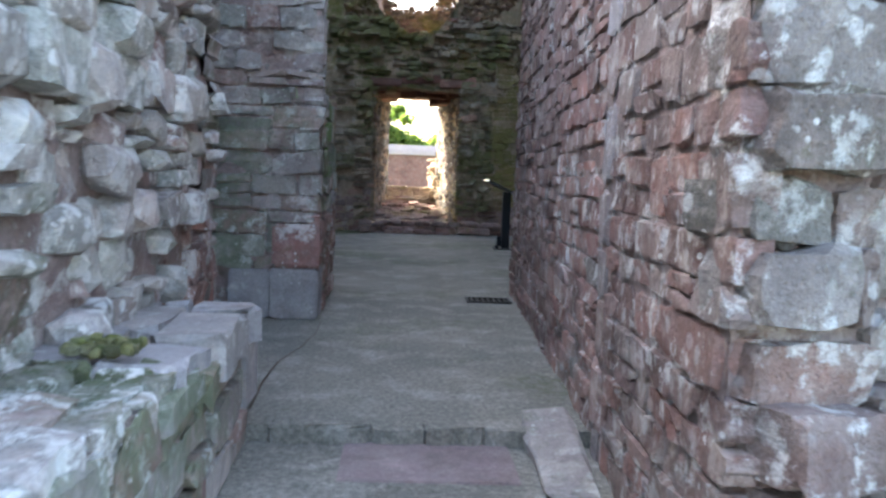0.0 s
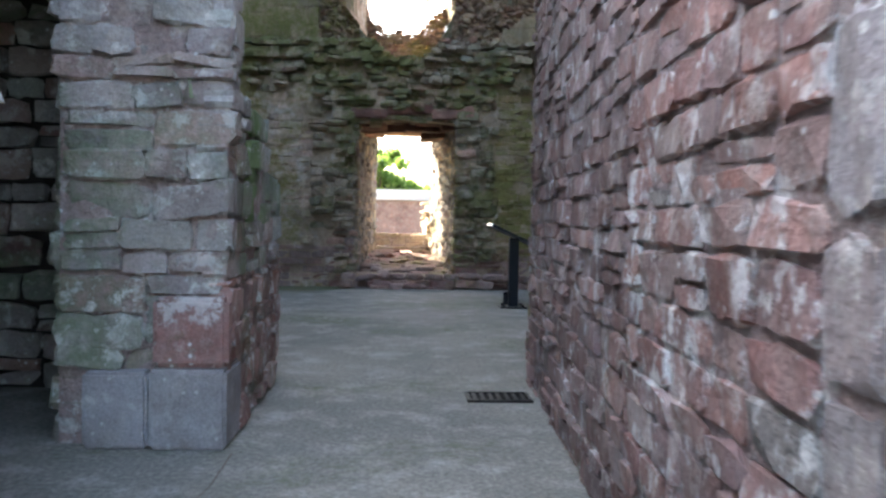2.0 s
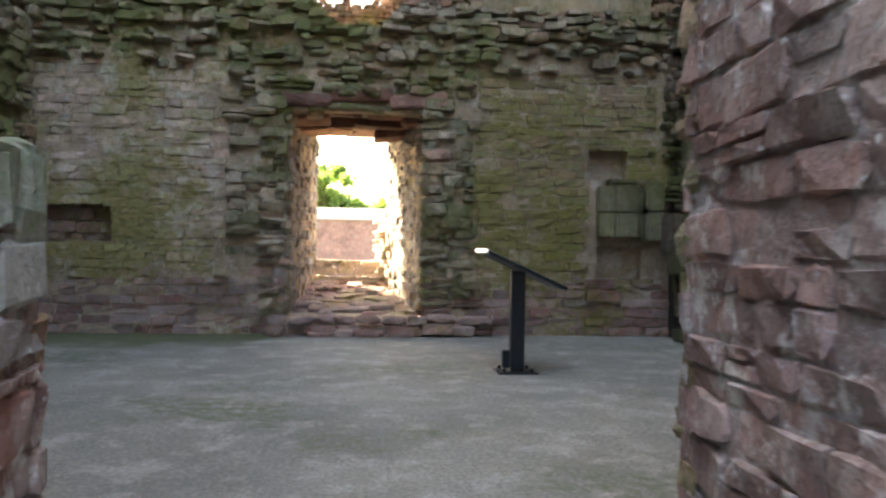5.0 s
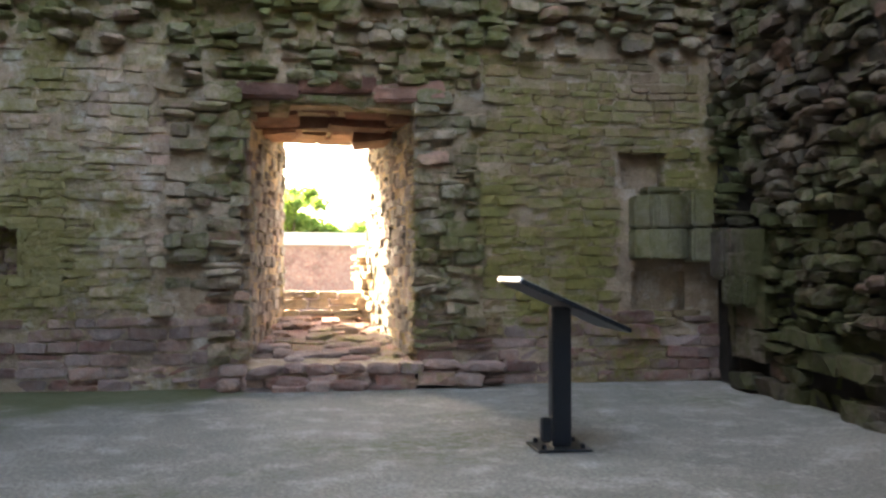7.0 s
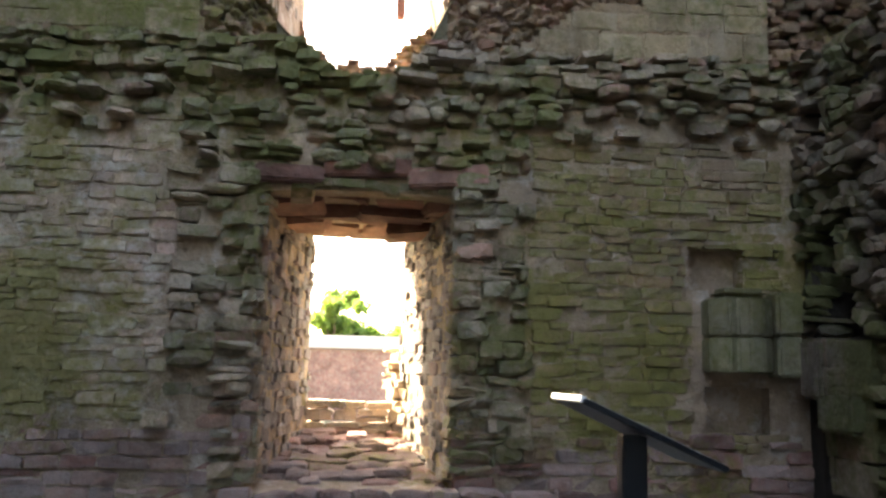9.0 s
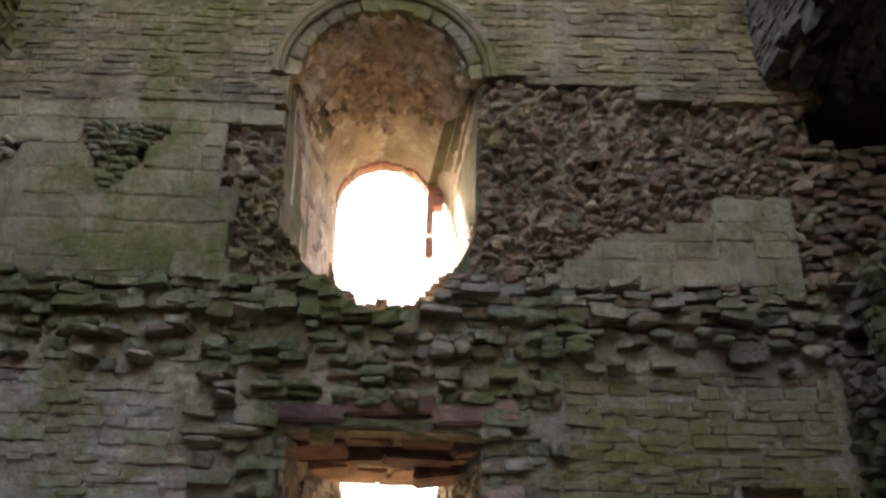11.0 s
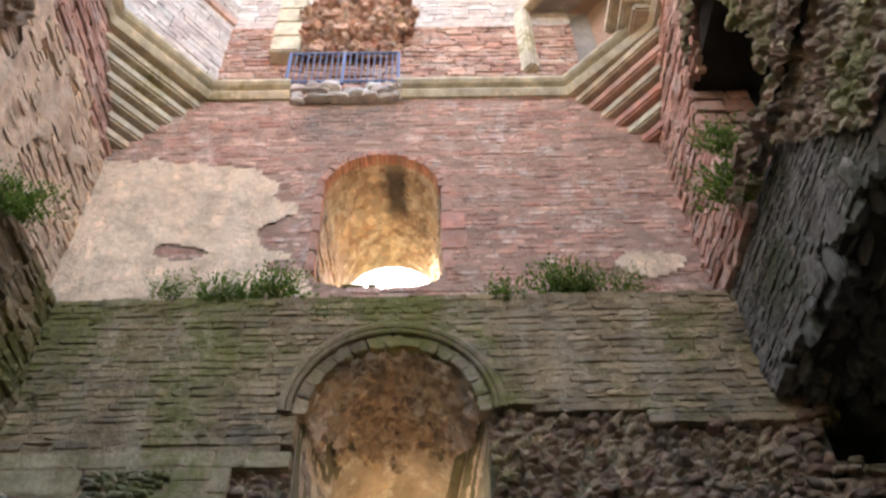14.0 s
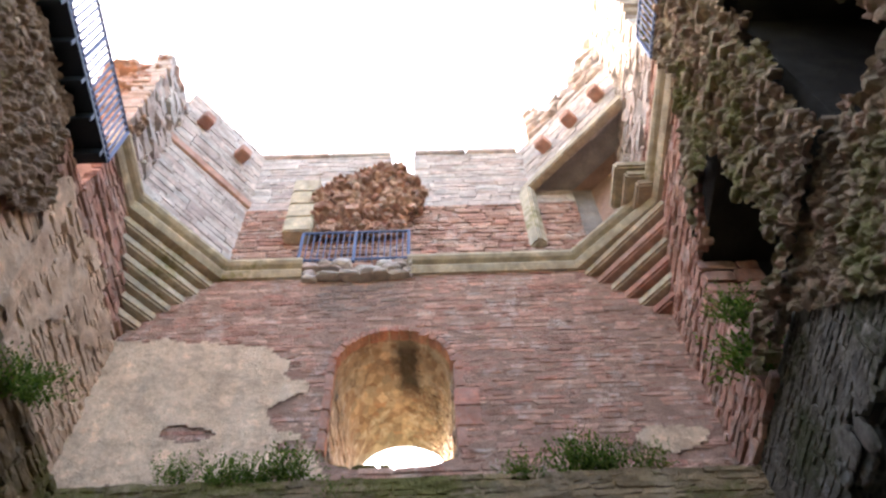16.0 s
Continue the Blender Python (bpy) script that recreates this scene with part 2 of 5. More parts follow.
M_CORE_BED = masonry_material("brown bedded rubble core", [(0.25, 0.155, 0.095), (0.31, 0.22, 0.135), (0.2, 0.11, 0.075), (0.15, 0.095, 0.06), (0.24, 0.175, 0.105)], moss=0.35, moss_colour=OLIVE, soot=0.5, relief=0.8, grey=0.1, cells=8.0)
M_CORE_EAST = masonry_material("damp brown bedded rubble", [(0.2, 0.145, 0.1), (0.24, 0.18, 0.12), (0.2, 0.12, 0.085), (0.15, 0.105, 0.07), (0.2, 0.16, 0.1)], moss=0.5, moss_colour=(0.13, 0.13, 0.035), soot=0.4, relief=0.8, grey=0.1, cells=7.0)
M_PASSAGE_IN = masonry_material("purple brown sandstone", [(0.22, 0.115, 0.095), (0.22, 0.155, 0.14), (0.25, 0.15, 0.13), (0.165, 0.085, 0.07), (0.22, 0.145, 0.135), (0.23, 0.12, 0.095)], moss=0.15, lichen=0.6, soot=0.3, lime=0.3)
M_VAULT = masonry_material("ochre brown vault rubble", [(0.4, 0.29, 0.19), (0.3, 0.2, 0.13), (0.44, 0.34, 0.24), (0.22, 0.15, 0.11)], soot=0.5, relief=0.9, lime=0.5, vary=0.2, grey=0.15, cells=9.0)
M_SOFFIT_TOP = masonry_material("scorched vault stone", [(0.38, 0.265, 0.175), (0.42, 0.345, 0.265), (0.29, 0.18, 0.12), (0.36, 0.3, 0.23)], lime=0.55, soot=0.5, relief=1.0, vary=0.3, grey=0.15, scorch=(-0.3, 12.2), cells=7.0)
M_BREACH = masonry_material("torn red rubble", [(0.4, 0.22, 0.16), (0.44, 0.28, 0.21), (0.36, 0.17, 0.12), (0.3, 0.17, 0.13)], lime=0.5, soot=0.25, relief=0.9, grey=0.15)
M_BREACH_BED = masonry_material("torn red bedded rubble", [(0.42, 0.24, 0.17), (0.46, 0.3, 0.22), (0.36, 0.17, 0.12), (0.3, 0.18, 0.135)], lime=0.4, soot=0.3, relief=0.9, grey=0.15, cells=6.0)
# Shade of the east side and its cave is put into this colour.
M_SIDE_SHADE = masonry_material("side stone darkened for shade", [(0.08, 0.07, 0.055), (0.1, 0.085, 0.065), (0.065, 0.06, 0.05)], moss=0.5, moss_colour=(0.05, 0.055, 0.02), soot=0.4, relief=0.9)
M_PLASTER = masonry_material("old lime plaster", [(0.52, 0.355, 0.245), (0.55, 0.39, 0.275)], soot=0.4, relief=0.8, vary=0.06, streak=0.3, grey=0.05)
M_MORTAR = mortar_material("dark mortar", (0.2, 0.16, 0.13))
# Near-black mortar: the darkness inside openings is coloured in.
M_MORTAR_SHADE = mortar_material("mortar darkened for shade", (0.05, 0.042, 0.035))
M_MORTAR_PALE = mortar_material("pale mortar", (0.4, 0.34, 0.31))
M_MORTAR_GREEN = mortar_material("mossy mortar", (0.22, 0.185, 0.12), 0.7)
# Damp mossy rubble, with the dimness of this side mixed into its colours.
M_EAST = masonry_material("damp rubble darkened for shade", [(0.115, 0.098, 0.07), (0.13, 0.095, 0.068), (0.09, 0.078, 0.056), (0.14, 0.082, 0.058)], moss=0.75, moss_colour=(0.07, 0.08, 0.022), soot=0.45, relief=0.9, grey=0.15)
M_CORE_UP = masonry_material("dry brown rubble core", [(0.34, 0.24, 0.16), (0.38, 0.28, 0.2), (0.32, 0.19, 0.13), (0.27, 0.18, 0.125), (0.32, 0.24, 0.17)], moss=0.2, moss_colour=OLIVE, soot=0.3, relief=0.9, lime=0.3, grey=0.15)
M_POINTING = masonry_material("limey wall pointing", [(0.28, 0.205, 0.19), (0.265, 0.195, 0.18)], moss=0.15, lichen=0.85, soot=0.25, relief=1.0, vary=0.03, lime=0.35)
M_POINT_MID = masonry_material("olive crusted pointing", [(0.22, 0.15, 0.085), (0.21, 0.145, 0.08)], moss=0.45, moss_colour=(0.12, 0.115, 0.022), soot=0.6, relief=1.0, vary=0.03, streak=0.22, grey=0.1)
M_POINT_LOW = masonry_material("pale crusted pointing", [(0.34, 0.245, 0.17), (0.32, 0.235, 0.16)], moss=0.55, moss_colour=OLIVE, soot=0.3, relief=1.0, vary=0.03, lime=0.4, grey=0.15)
M_POINT_CORE = masonry_material("brown rubble bedding", [(0.19, 0.125, 0.08), (0.17, 0.11, 0.07)], moss=0.3, moss_colour=OLIVE, soot=0.4, relief=1.0, vary=0.03, grey=0.1)
M_LOW_GREEN = masonry_material("olive mossed coursed stone", [(0.27, 0.2, 0.115), (0.24, 0.165, 0.105), (0.23, 0.19, 0.11), (0.25, 0.15, 0.1)], moss=0.85, moss_colour=(0.17, 0.155, 0.035), soot=0.3, vary=0.25, grey=0.1)
M_CARVED = masonry_material("mossy carved stone", [(0.16, 0.15, 0.09), (0.15, 0.13, 0.08)], moss=0.8, moss_colour=(0.11, 0.11, 0.03), soot=0.4, relief=0.5, vary=0.2, grey=0.1)
M_MORTAR_PINK = mortar_material("pink mortar", (0.47, 0.29, 0.22))


def floor_material():
    k = Nodes("worn screed", 0.85)
    base = k.mix(k.span(k.noise(0.6, 5), 0.35, 0.65), (0.175, 0.17, 0.145), (0.255, 0.24, 0.205))
    base = k.mix(k.span(k.noise(2.6, 5, 0.65), 0.5, 0.72), base, (0.36, 0.34, 0.3))
    base = k.mix(1.0, base, k.ramp(k.span(k.noise(30.0, 6, 0.8), 0.32, 0.68), [(0.45,) * 3, (0.95,) * 3, (1.6,) * 3]), "MULTIPLY")
    green = k.math("MULTIPLY", k.span(k.noise(0.45, 4, 0.6), 0.52, 0.66), k.span(k.noise(9.0, 4), 0.4, 0.6))
    base = k.mix(k.math("MULTIPLY", green, 0.75), base, (0.085, 0.1, 0.035))
    xyz = k.node("ShaderNodeSeparateXYZ", Vector=k.pos).outputs
    rim = k.math("ADD", k.math("MULTIPLY", k.span(xyz[1], 17.8, 20.6), k.span(xyz[0], 0.5, -2.8, 0.25, 1.0)), k.math("MULTIPLY", k.noise(1.5, 6, 0.65), 0.7))
    base = k.mix(k.span(rim, 0.72, 1.0, 0.0, 0.8), base, (0.075, 0.085, 0.025))
    n = k.bump(k.noise(90.0, 4, 0.7), 0.5, 0.006)
    n = k.bump(k.noise(3.0, 4), 0.4, 0.04, n)
    return k.done(base, n)


def plain(name, colour, rough=0.5, metal=0.0, wear=0.2, scale=30.0):
    k = Nodes(name, rough)
    base = k.mix(1.0, colour, k.ramp(k.noise(scale, 5), [(1 - wear,) * 3, (1 + wear,) * 3]), "MULTIPLY")
    return k.done(base, k.bump(k.noise(scale * 4, 3), 0.1, 0.002), Metallic=metal)


def leaf_material(name, a, b):
    k = Nodes(name, 0.6)
    own = k.node("ShaderNodeNewGeometry").outputs["Random Per Island"]
    colour = k.ramp(own, [a, b])
    k.done(colour)
    glow = k.node("ShaderNodeBsdfTranslucent", Color=k.mix(1.0, colour, (1.6, 1.7, 0.9), "MULTIPLY"))
    both = k.node("ShaderNodeMixShader", Fac=0.6)
    k.tree.links.new(k.bsdf.outputs[0], both.inputs[1])
    k.tree.links.new(glow.outputs[0], both.inputs[2])
    k.tree.links.new(both.outputs[0], k.tree.nodes["Material Output"].inputs[0])
    return k.mat


M_FLOOR = floor_material()
M_STEEL = plain("dark painted steel", (0.018, 0.022, 0.028), 0.35, 0.3)
M_IRON = plain("cast iron", (0.03, 0.03, 0.032), 0.5, 0.7)
M_RAIL = plain("blue grey rail paint", (0.1, 0.12, 0.2), 0.4, 0.2)
M_PANEL = plain("printed panel", (0.5, 0.5, 0.48), 0.2, 0.0, 0.1)
# White stands for light caught on the lectern panel's edge.
M_EDGE_LIGHT = plain("white panel edge light", (0.85, 0.85, 0.83), 0.25, 0.0, 0.05)
M_LEAF = leaf_material("fern leaves", (0.03, 0.065, 0.012), (0.14, 0.19, 0.05))
M_TREE = leaf_material("tree leaves", (0.08, 0.13, 0.03), (0.16, 0.21, 0.07))
M_BARK = plain("bark", (0.1, 0.075, 0.05), 0.9, 0, 0.4, 8)
M_GRASS = masonry_material("rough grass", [(0.07, 0.1, 0.03), (0.09, 0.11, 0.04)], soot=0.1)
M_HOUSE = masonry_material("pink rendered wall", [(0.16, 0.085, 0.07), (0.17, 0.09, 0.075)], soot=0.05, relief=0.3, vary=0.1)
M_ROOF = plain("pale slate", (0.4, 0.38, 0.38), 0.7, 0, 0.2, 3)

# ---- building helpers ----
rng = random.Random(7)


def mesh_of(name, verts, faces, material, smooth=False):
    me = bpy.data.meshes.new(name)
    me.from_pydata([tuple(v) for v in verts], [], faces)
    me.materials.append(material)
    if smooth:
        me.polygons.foreach_set("use_smooth", [True] * len(me.polygons) if smooth is True else smooth)
    me.update()
    return me


def thing(name, label, category="", group="", kind="", at=(0, 0, 0)):
    ob = new(name)
    ob.location = at
    return tagged(ob, label, category, group, kind)


def child(name, me, parent, label="", kind=""):
    ob = new(name, me)
    ob.parent = parent
    ob.matrix_parent_inverse = Matrix.Translation(-parent.location)
    return tagged(ob, label=label, kind=kind)


def part(name, bm, material, parent, label=""):
    me = bpy.data.meshes.new(name)
    bm.to_mesh(me)
    bm.free()
    me.materials.append(material)
    return child(name, me, parent, label)


def box_bm(lo, hi, bevel=0.0, m=None):
    bm = bmesh.new()
    bmesh.ops.create_cube(bm, size=1)
    lo, hi = Vector(lo), Vector(hi)
    for v in bm.verts:
        v.co = Vector(((v.co[i] + 0.5) * (hi[i] - lo[i]) + lo[i] for i in range(3)))
    if bevel:
        bmesh.ops.bevel(bm, geom=bm.edges[:], offset=bevel, segments=2, affect="EDGES")
    if m:
        bm.transform(m)
    return bm


def rod_bm(a, b, r, r2=None, sides=8):
    a, b = Vector(a), Vector(b)
    bm = bmesh.new()
    bmesh.ops.create_cone(bm, cap_ends=True, segments=sides, radius1=r, radius2=r if r2 is None else r2, depth=(b - a).length)
    bm.transform(Matrix.Translation((a + b) / 2) @ (b - a).to_track_quat("Z", "Y").to_matrix().to_4x4())
    return bm


def block_shape(seed, worn=1.0):
    """A dressed or split stone, 1 x 1 across, with a worn, uneven face at c = 0 and its back at c = -1."""
    r = random.Random(seed)
    nu, nv = 5, 4
    verts, faces = [], []
    for j in range(nv):
        for i in range(nu):
            a, b = i / (nu - 1) - 0.5, j / (nv - 1) - 0.5
            ei, ej = i in (0, nu - 1), j in (0, nv - 1)
            c = r.uniform(-0.1, 0.1) * worn
            if ei or ej:
                c = r.uniform(-0.13, -0.02) * worn
                a += worn * r.uniform(-0.06, 0.025) * (1 if a > 0 else -1)
                b += worn * r.uniform(-0.14, 0.05) * (1 if b > 0 else -1)
            else:
                a *= r.uniform(1.6, 1.92)
                b *= r.uniform(2.0, 2.75)
            if ei and ej:
                a, b = a * (1 - worn * r.uniform(0, 0.1)), b * (1 - worn * r.uniform(0, 0.2))
                c -= 0.05 * worn
            verts.append((a, b, c))
    for j in range(nv - 1):
        for i in range(nu - 1):
            k = j * nu + i
            faces.append((k, k + 1, k + 1 + nu, k + nu))
    rim = [i for i in range(nu)] + [j * nu + nu - 1 for j in range(1, nv)] + [(nv - 1) * nu + i for i in range(nu - 2, -1, -1)] + [j * nu for j in range(nv - 2, 0, -1)]
    first = len(verts)
    verts += [(verts[k][0], verts[k][1], -1.0) for k in rim]
    for n in range(len(rim)):
        m = (n + 1) % len(rim)
        faces.append((rim[m], rim[n], first + n, first + m))
    return np.array(verts), faces


def lump_shape(seed):
    """A knobbly broken stone of about 1 x 1 x 1."""
    r = random.Random(seed)
    bm = bmesh.new()
    box_like = r.uniform(0.55, 0.8)
    for i in range(22):
        z = 1 - 2 * (i + 0.5) / 22
        a = i * 2.39996 + r.uniform(-0.3, 0.3)
        q = math.sqrt(1 - z * z)
        v = [math.copysign(abs(c) ** box_like, c) * 0.55 * r.uniform(0.86, 1.08) for c in (q * math.cos(a), q * math.sin(a), z)]
        bm.verts.new((v[0], v[1], v[2] - 0.35))
    res = bmesh.ops.convex_hull(bm, input=bm.verts[:])
    bmesh.ops.delete(bm, geom=[g for g in res["geom_interior"] if isinstance(g, bmesh.types.BMVert)], context="VERTS")
    bm.verts.index_update()
    out = np.array([v.co[:] for v in bm.verts]), [tuple(v.index for v in f.verts) for f in bm.faces]
    bm.free()
    return out


SHAPES = {"block": [block_shape(100 + i) for i in range(24)], "ashlar": [block_shape(150 + i, 0.3) for i in range(24)], "lump": [lump_shape(300 + i) for i in range(26)]}
SHARED = {}
SOFT = {"block": None, "ashlar": None, "lump": None}


def flat(origin, u, n):
    """A plane face: origin, direction along it, outward normal; the other direction is up."""
    o, u, n = Vector(origin), Vector(u).normalized(), Vector(n).normalized()
    v = n.cross(u).normalized()
    v = v if v.z >= 0 else -v
    return lambda a, b: (o + u * a + v * b, u, v, n)


def courses(face, u0, u1, v0, v1, tall, long, allow=None, proud=0.03, depth=0.12, kind="block", wild=0.0, gap=0.005, seed=1):
    """Lays stones course by course on a face wherever allow(u, v) says so. Gives (shape kind, shape number, matrix) rows."""
    r = random.Random(seed)
    out, v = [], v0
    while v < v1 - 0.03:
        h = min(r.uniform(*tall), v1 - v)
        u = u0
        while u < u1 - 0.01:
            w = min(r.uniform(*long) * (0.75 + 0.5 * h / max(tall)), u1 - u)
            if allow:
                if not allow(u + 0.02, v + h / 2):
                    u += 0.04
                    continue
                while w > 0.08 and not (allow(u + w, v + h / 2) and allow(u + w * 0.5, v + h / 2)):
                    w -= 0.04
                if w <= 0.08:
                    u += 0.05
                    continue
            split = h > 0.1 and w < 4 * h and r.random() < 0.16
            hh = h * r.uniform(0.42, 0.58) if split else h
            beds = [(v + hh / 2, hh)] + ([(v + (h + hh) / 2, h - hh)] if split else [])
            for mid_v, hh in beds:
                sag = 0.35 * h * noise.noise(Vector((u * 0.45, mid_v * 0.6, seed * 3.7)))
                p, au, av, an = face(u + w / 2, mid_v + sag + r.uniform(-1, 1) * wild * 0.05)
                lift = r.uniform(-0.5, 1.0) * proud
                dd = depth * r.uniform(0.8, 1.3)
                m = np.eye(4)
                tilt = r.gauss(0, 1) * (0.012 + wild * 0.12)
                c, s = math.cos(tilt), math.sin(tilt)
                x, y = au * c + av * s, av * c - au * s
                z = (an + au * r.gauss(0, wild * 0.25) + av * r.gauss(0, wild * 0.25)).normalized() if wild else an
                flip = -1 if r.random() < 0.5 else 1
                m[:3, 0] = np.array(x) * (w - gap) * (1 + wild * 0.15)
                m[:3, 1] = np.array(y) * (hh - gap) * flip * (1 + wild * 0.15)
                m[:3, 2] = np.array(z) * dd
                if flip < 0:
                    m[:3, 0] *= -1
                m[:3, 3] = np.array(p) + np.array(an) * lift
                shape = ("lump" if r.random() < 0.55 else "block") if kind == "mixed" else kind
                if kind == "mixed" and shape == "lump":
                    m[:3, 2] *= 0.75
                out.append((shape, r.randrange(len(SHAPES[shape])), m))
            u += w
        v += h
    return out


def lay(parent, rows, material, pick=None, name="stone", label="", joined="masonry"):
    """Up to 300 picked stones become parts of their own on shared meshes; the rest become one part."""
    rest, count = [], 0
    for kind, n, m in rows:
        if pick and count < 300 and pick(m[:3, 3]):
            key = (kind, n, material.name)
            if key not in SHARED:
                SHARED[key] = mesh_of(name, *SHAPES[kind][n], material, SOFT[kind])
            ob = new(name, SHARED[key])
            ob.parent = parent
            ob.matrix_basis = Matrix.Translation(-parent.location) @ Matrix(m.tolist())
            count += 1
        else:
            rest.append((kind, n, m))
    if rest:
        verts, faces, soft, base = [], [], [], 0
        for kind, n, m in rest:
            co, fs = SHAPES[kind][n]
            verts.append(co @ m[:3, :3].T + m[:3, 3])
            faces += [tuple(i + base for i in f) for f in fs]
            soft += SOFT[kind] if SOFT[kind] else [False] * len(fs)
            base += len(co)
        me = mesh_of(joined, np.concatenate(verts).tolist(), faces, material, soft)
        child(joined, me, parent, label, "stuff")


def solid(name, lo, hi, material, parent, cutters=(), label=""):
    """A solid block of wall with openings cut through it."""
    bm = box_bm(lo, hi)
    return carve(name, bm, material, parent, cutters, label)


def carve(name, bm, material, parent, cutters=(), label=""):
    me = bpy.data.meshes.new(name)
    bmesh.ops.recalc_face_normals(bm, faces=bm.faces[:])
    bm.to_mesh(me)
    bm.free()
    for verts, faces in cutters:
        host = new("host", me)
        cut = new("cut", mesh_of("cut", verts, faces, material))
        cb = bmesh.new()
        cb.from_mesh(cut.data)
        bmesh.ops.recalc_face_normals(cb, faces=cb.faces[:])
        cb.to_mesh(cut.data)
        cb.free()
        mod = host.modifiers.new("opening", "BOOLEAN")
        mod.operation, mod.object, mod.solver = "DIFFERENCE", cut, "EXACT"
        made = bpy.data.meshes.new_from_object(host.evaluated_get(bpy.context.evaluated_depsgraph_get()))
        bpy.data.objects.remove(host)
        bpy.data.objects.remove(cut)
        me = made
    me.name = name
    me.materials.clear()
    me.materials.append(material)
    return child(name, me, parent, label)


def prism(outline, z0, z1):
    """A closed upright prism over a plan outline."""
    n = len(outline)
    verts = [(x, y, z0) for x, y in outline] + [(x, y, z1) for x, y in outline]
    faces = [tuple(range(n))[::-1], tuple(range(n, 2 * n))] + [(i, (i + 1) % n, n + (i + 1) % n, n + i) for i in range(n)]
    return verts, faces


def prism_bm(outline, z0, z1):
    bm = bmesh.new()
    verts, faces = prism(outline, z0, z1)
    vs = [bm.verts.new(v) for v in verts]
    for f in faces:
        bm.faces.new([vs[i] for i in f])
    bmesh.ops.recalc_face_normals(bm, faces=bm.faces[:])
    return bm


def loft(front, y0, back, y1):
    """A closed splayed prism between two outlines of equal count in x and z."""
    n = len(front)
    verts = [(x, y0, z) for x, z in front] + [(x, y1, z) for x, z in back]
    faces = [tuple(range(n)), tuple(range(n, 2 * n))[::-1]] + [(i, n + i, n + (i + 1) % n, (i + 1) % n) for i in range(n)]
    return verts, faces


def opening(cx, half, spring, rise, sill, scoop=0.0, n=18):
    pts = [(cx + half * math.cos(math.pi * i / n), spring + rise * math.sin(math.pi * i / n)) for i in range(n + 1)]
    pts += [(cx - half, sill + scoop), (cx - half * 0.72, sill + scoop * 0.36), (cx - half * 0.36, sill), (cx + half * 0.36, sill), (cx + half * 0.66, sill + scoop * 0.34), (cx + half, sill + scoop)]
    return pts


def rough_lining(name, parent, front, y0, back, y1, material, lump=0.05, keep=None, step=0.09, seed=0, base=0.0):
    """The uneven skin of a reveal between two outlines."""
    def dense(pts):
        out = []
        for i in range(len(pts)):
            a, b = pts[i], pts[(i + 1) % len(pts)]
            out += [(a, b, k) for k in range(4)]
        return [(a[0] + (b[0] - a[0]) * k / 4, a[1] + (b[1] - a[1]) * k / 4) for a, b, k in out]
    f, b = dense(front), dense(back)
    n, rows = len(f), max(4, int(abs(y1 - y0) / step))
    cx, cz = sum(p[0] for p in f) / n, sum(p[1] for p in f) / n
    verts, faces = [], []
    for j in range(rows + 1):
        t = j / rows
        for (ax, az), (bx, bz) in zip(f, b):
            x, z, y = ax + (bx - ax) * t, az + (bz - az) * t, y0 + (y1 - y0) * t
            d = Vector((cx - x, 0, cz - z)).normalized()
            q = Vector((x, y, z))
            k = 0.012 + lump * (0.5 + 0.5 * noise.noise(q * 2.3 + Vector((seed, 0, 0)))) + lump * 0.8 * abs(noise.noise(q * 7.0))
            verts.append(q + d * (k - 0.01 + base))
    for j in range(rows):
        for i in range(n):
            if keep and not keep(i / n):
                continue
            k, m = j * n + i, j * n + (i + 1) % n
            faces.append((k, m, m + n, k + n))
    return child(name, mesh_of(name, verts, faces, material, True), parent)


def relief_sheet(name, parent, face, u0, u1, v0, v1, material, inside=None, step=0.07, lump=0.05, base=0.0, label="", size=2.5):
    """An uneven skin over part of a face, cut to an irregular outline."""
    nu, nv = int((u1 - u0) / step) + 1, int((v1 - v0) / step) + 1
    verts, faces = [], []
    for j in range(nv):
        for i in range(nu):
            u, v = u0 + (u1 - u0) * i / (nu - 1), v0 + (v1 - v0) * j / (nv - 1)
            p, _, _, n = face(u, v)
            k = base + lump * noise.noise(p * size) + lump * 0.5 * noise.noise(p * size * 3.1)
            verts.append(p + n * k)
    for j in range(nv - 1):
        for i in range(nu - 1):
            u, v = u0 + (u1 - u0) * (i + 0.5) / (nu - 1), v0 + (v1 - v0) * (j + 0.5) / (nv - 1)
            if inside is None or inside(u, v):
                k = j * nu + i
                faces.append((k, k + 1, k + 1 + nu, k + nu))
    me = mesh_of(name, verts, faces, material, True)
    bm = bmesh.new()
    bm.from_mesh(me)
    bmesh.ops.delete(bm, geom=[v for v in bm.verts if not v.link_faces], context="VERTS")
    bm.to_mesh(me)
    bm.free()
    return child(name, me, parent, label)


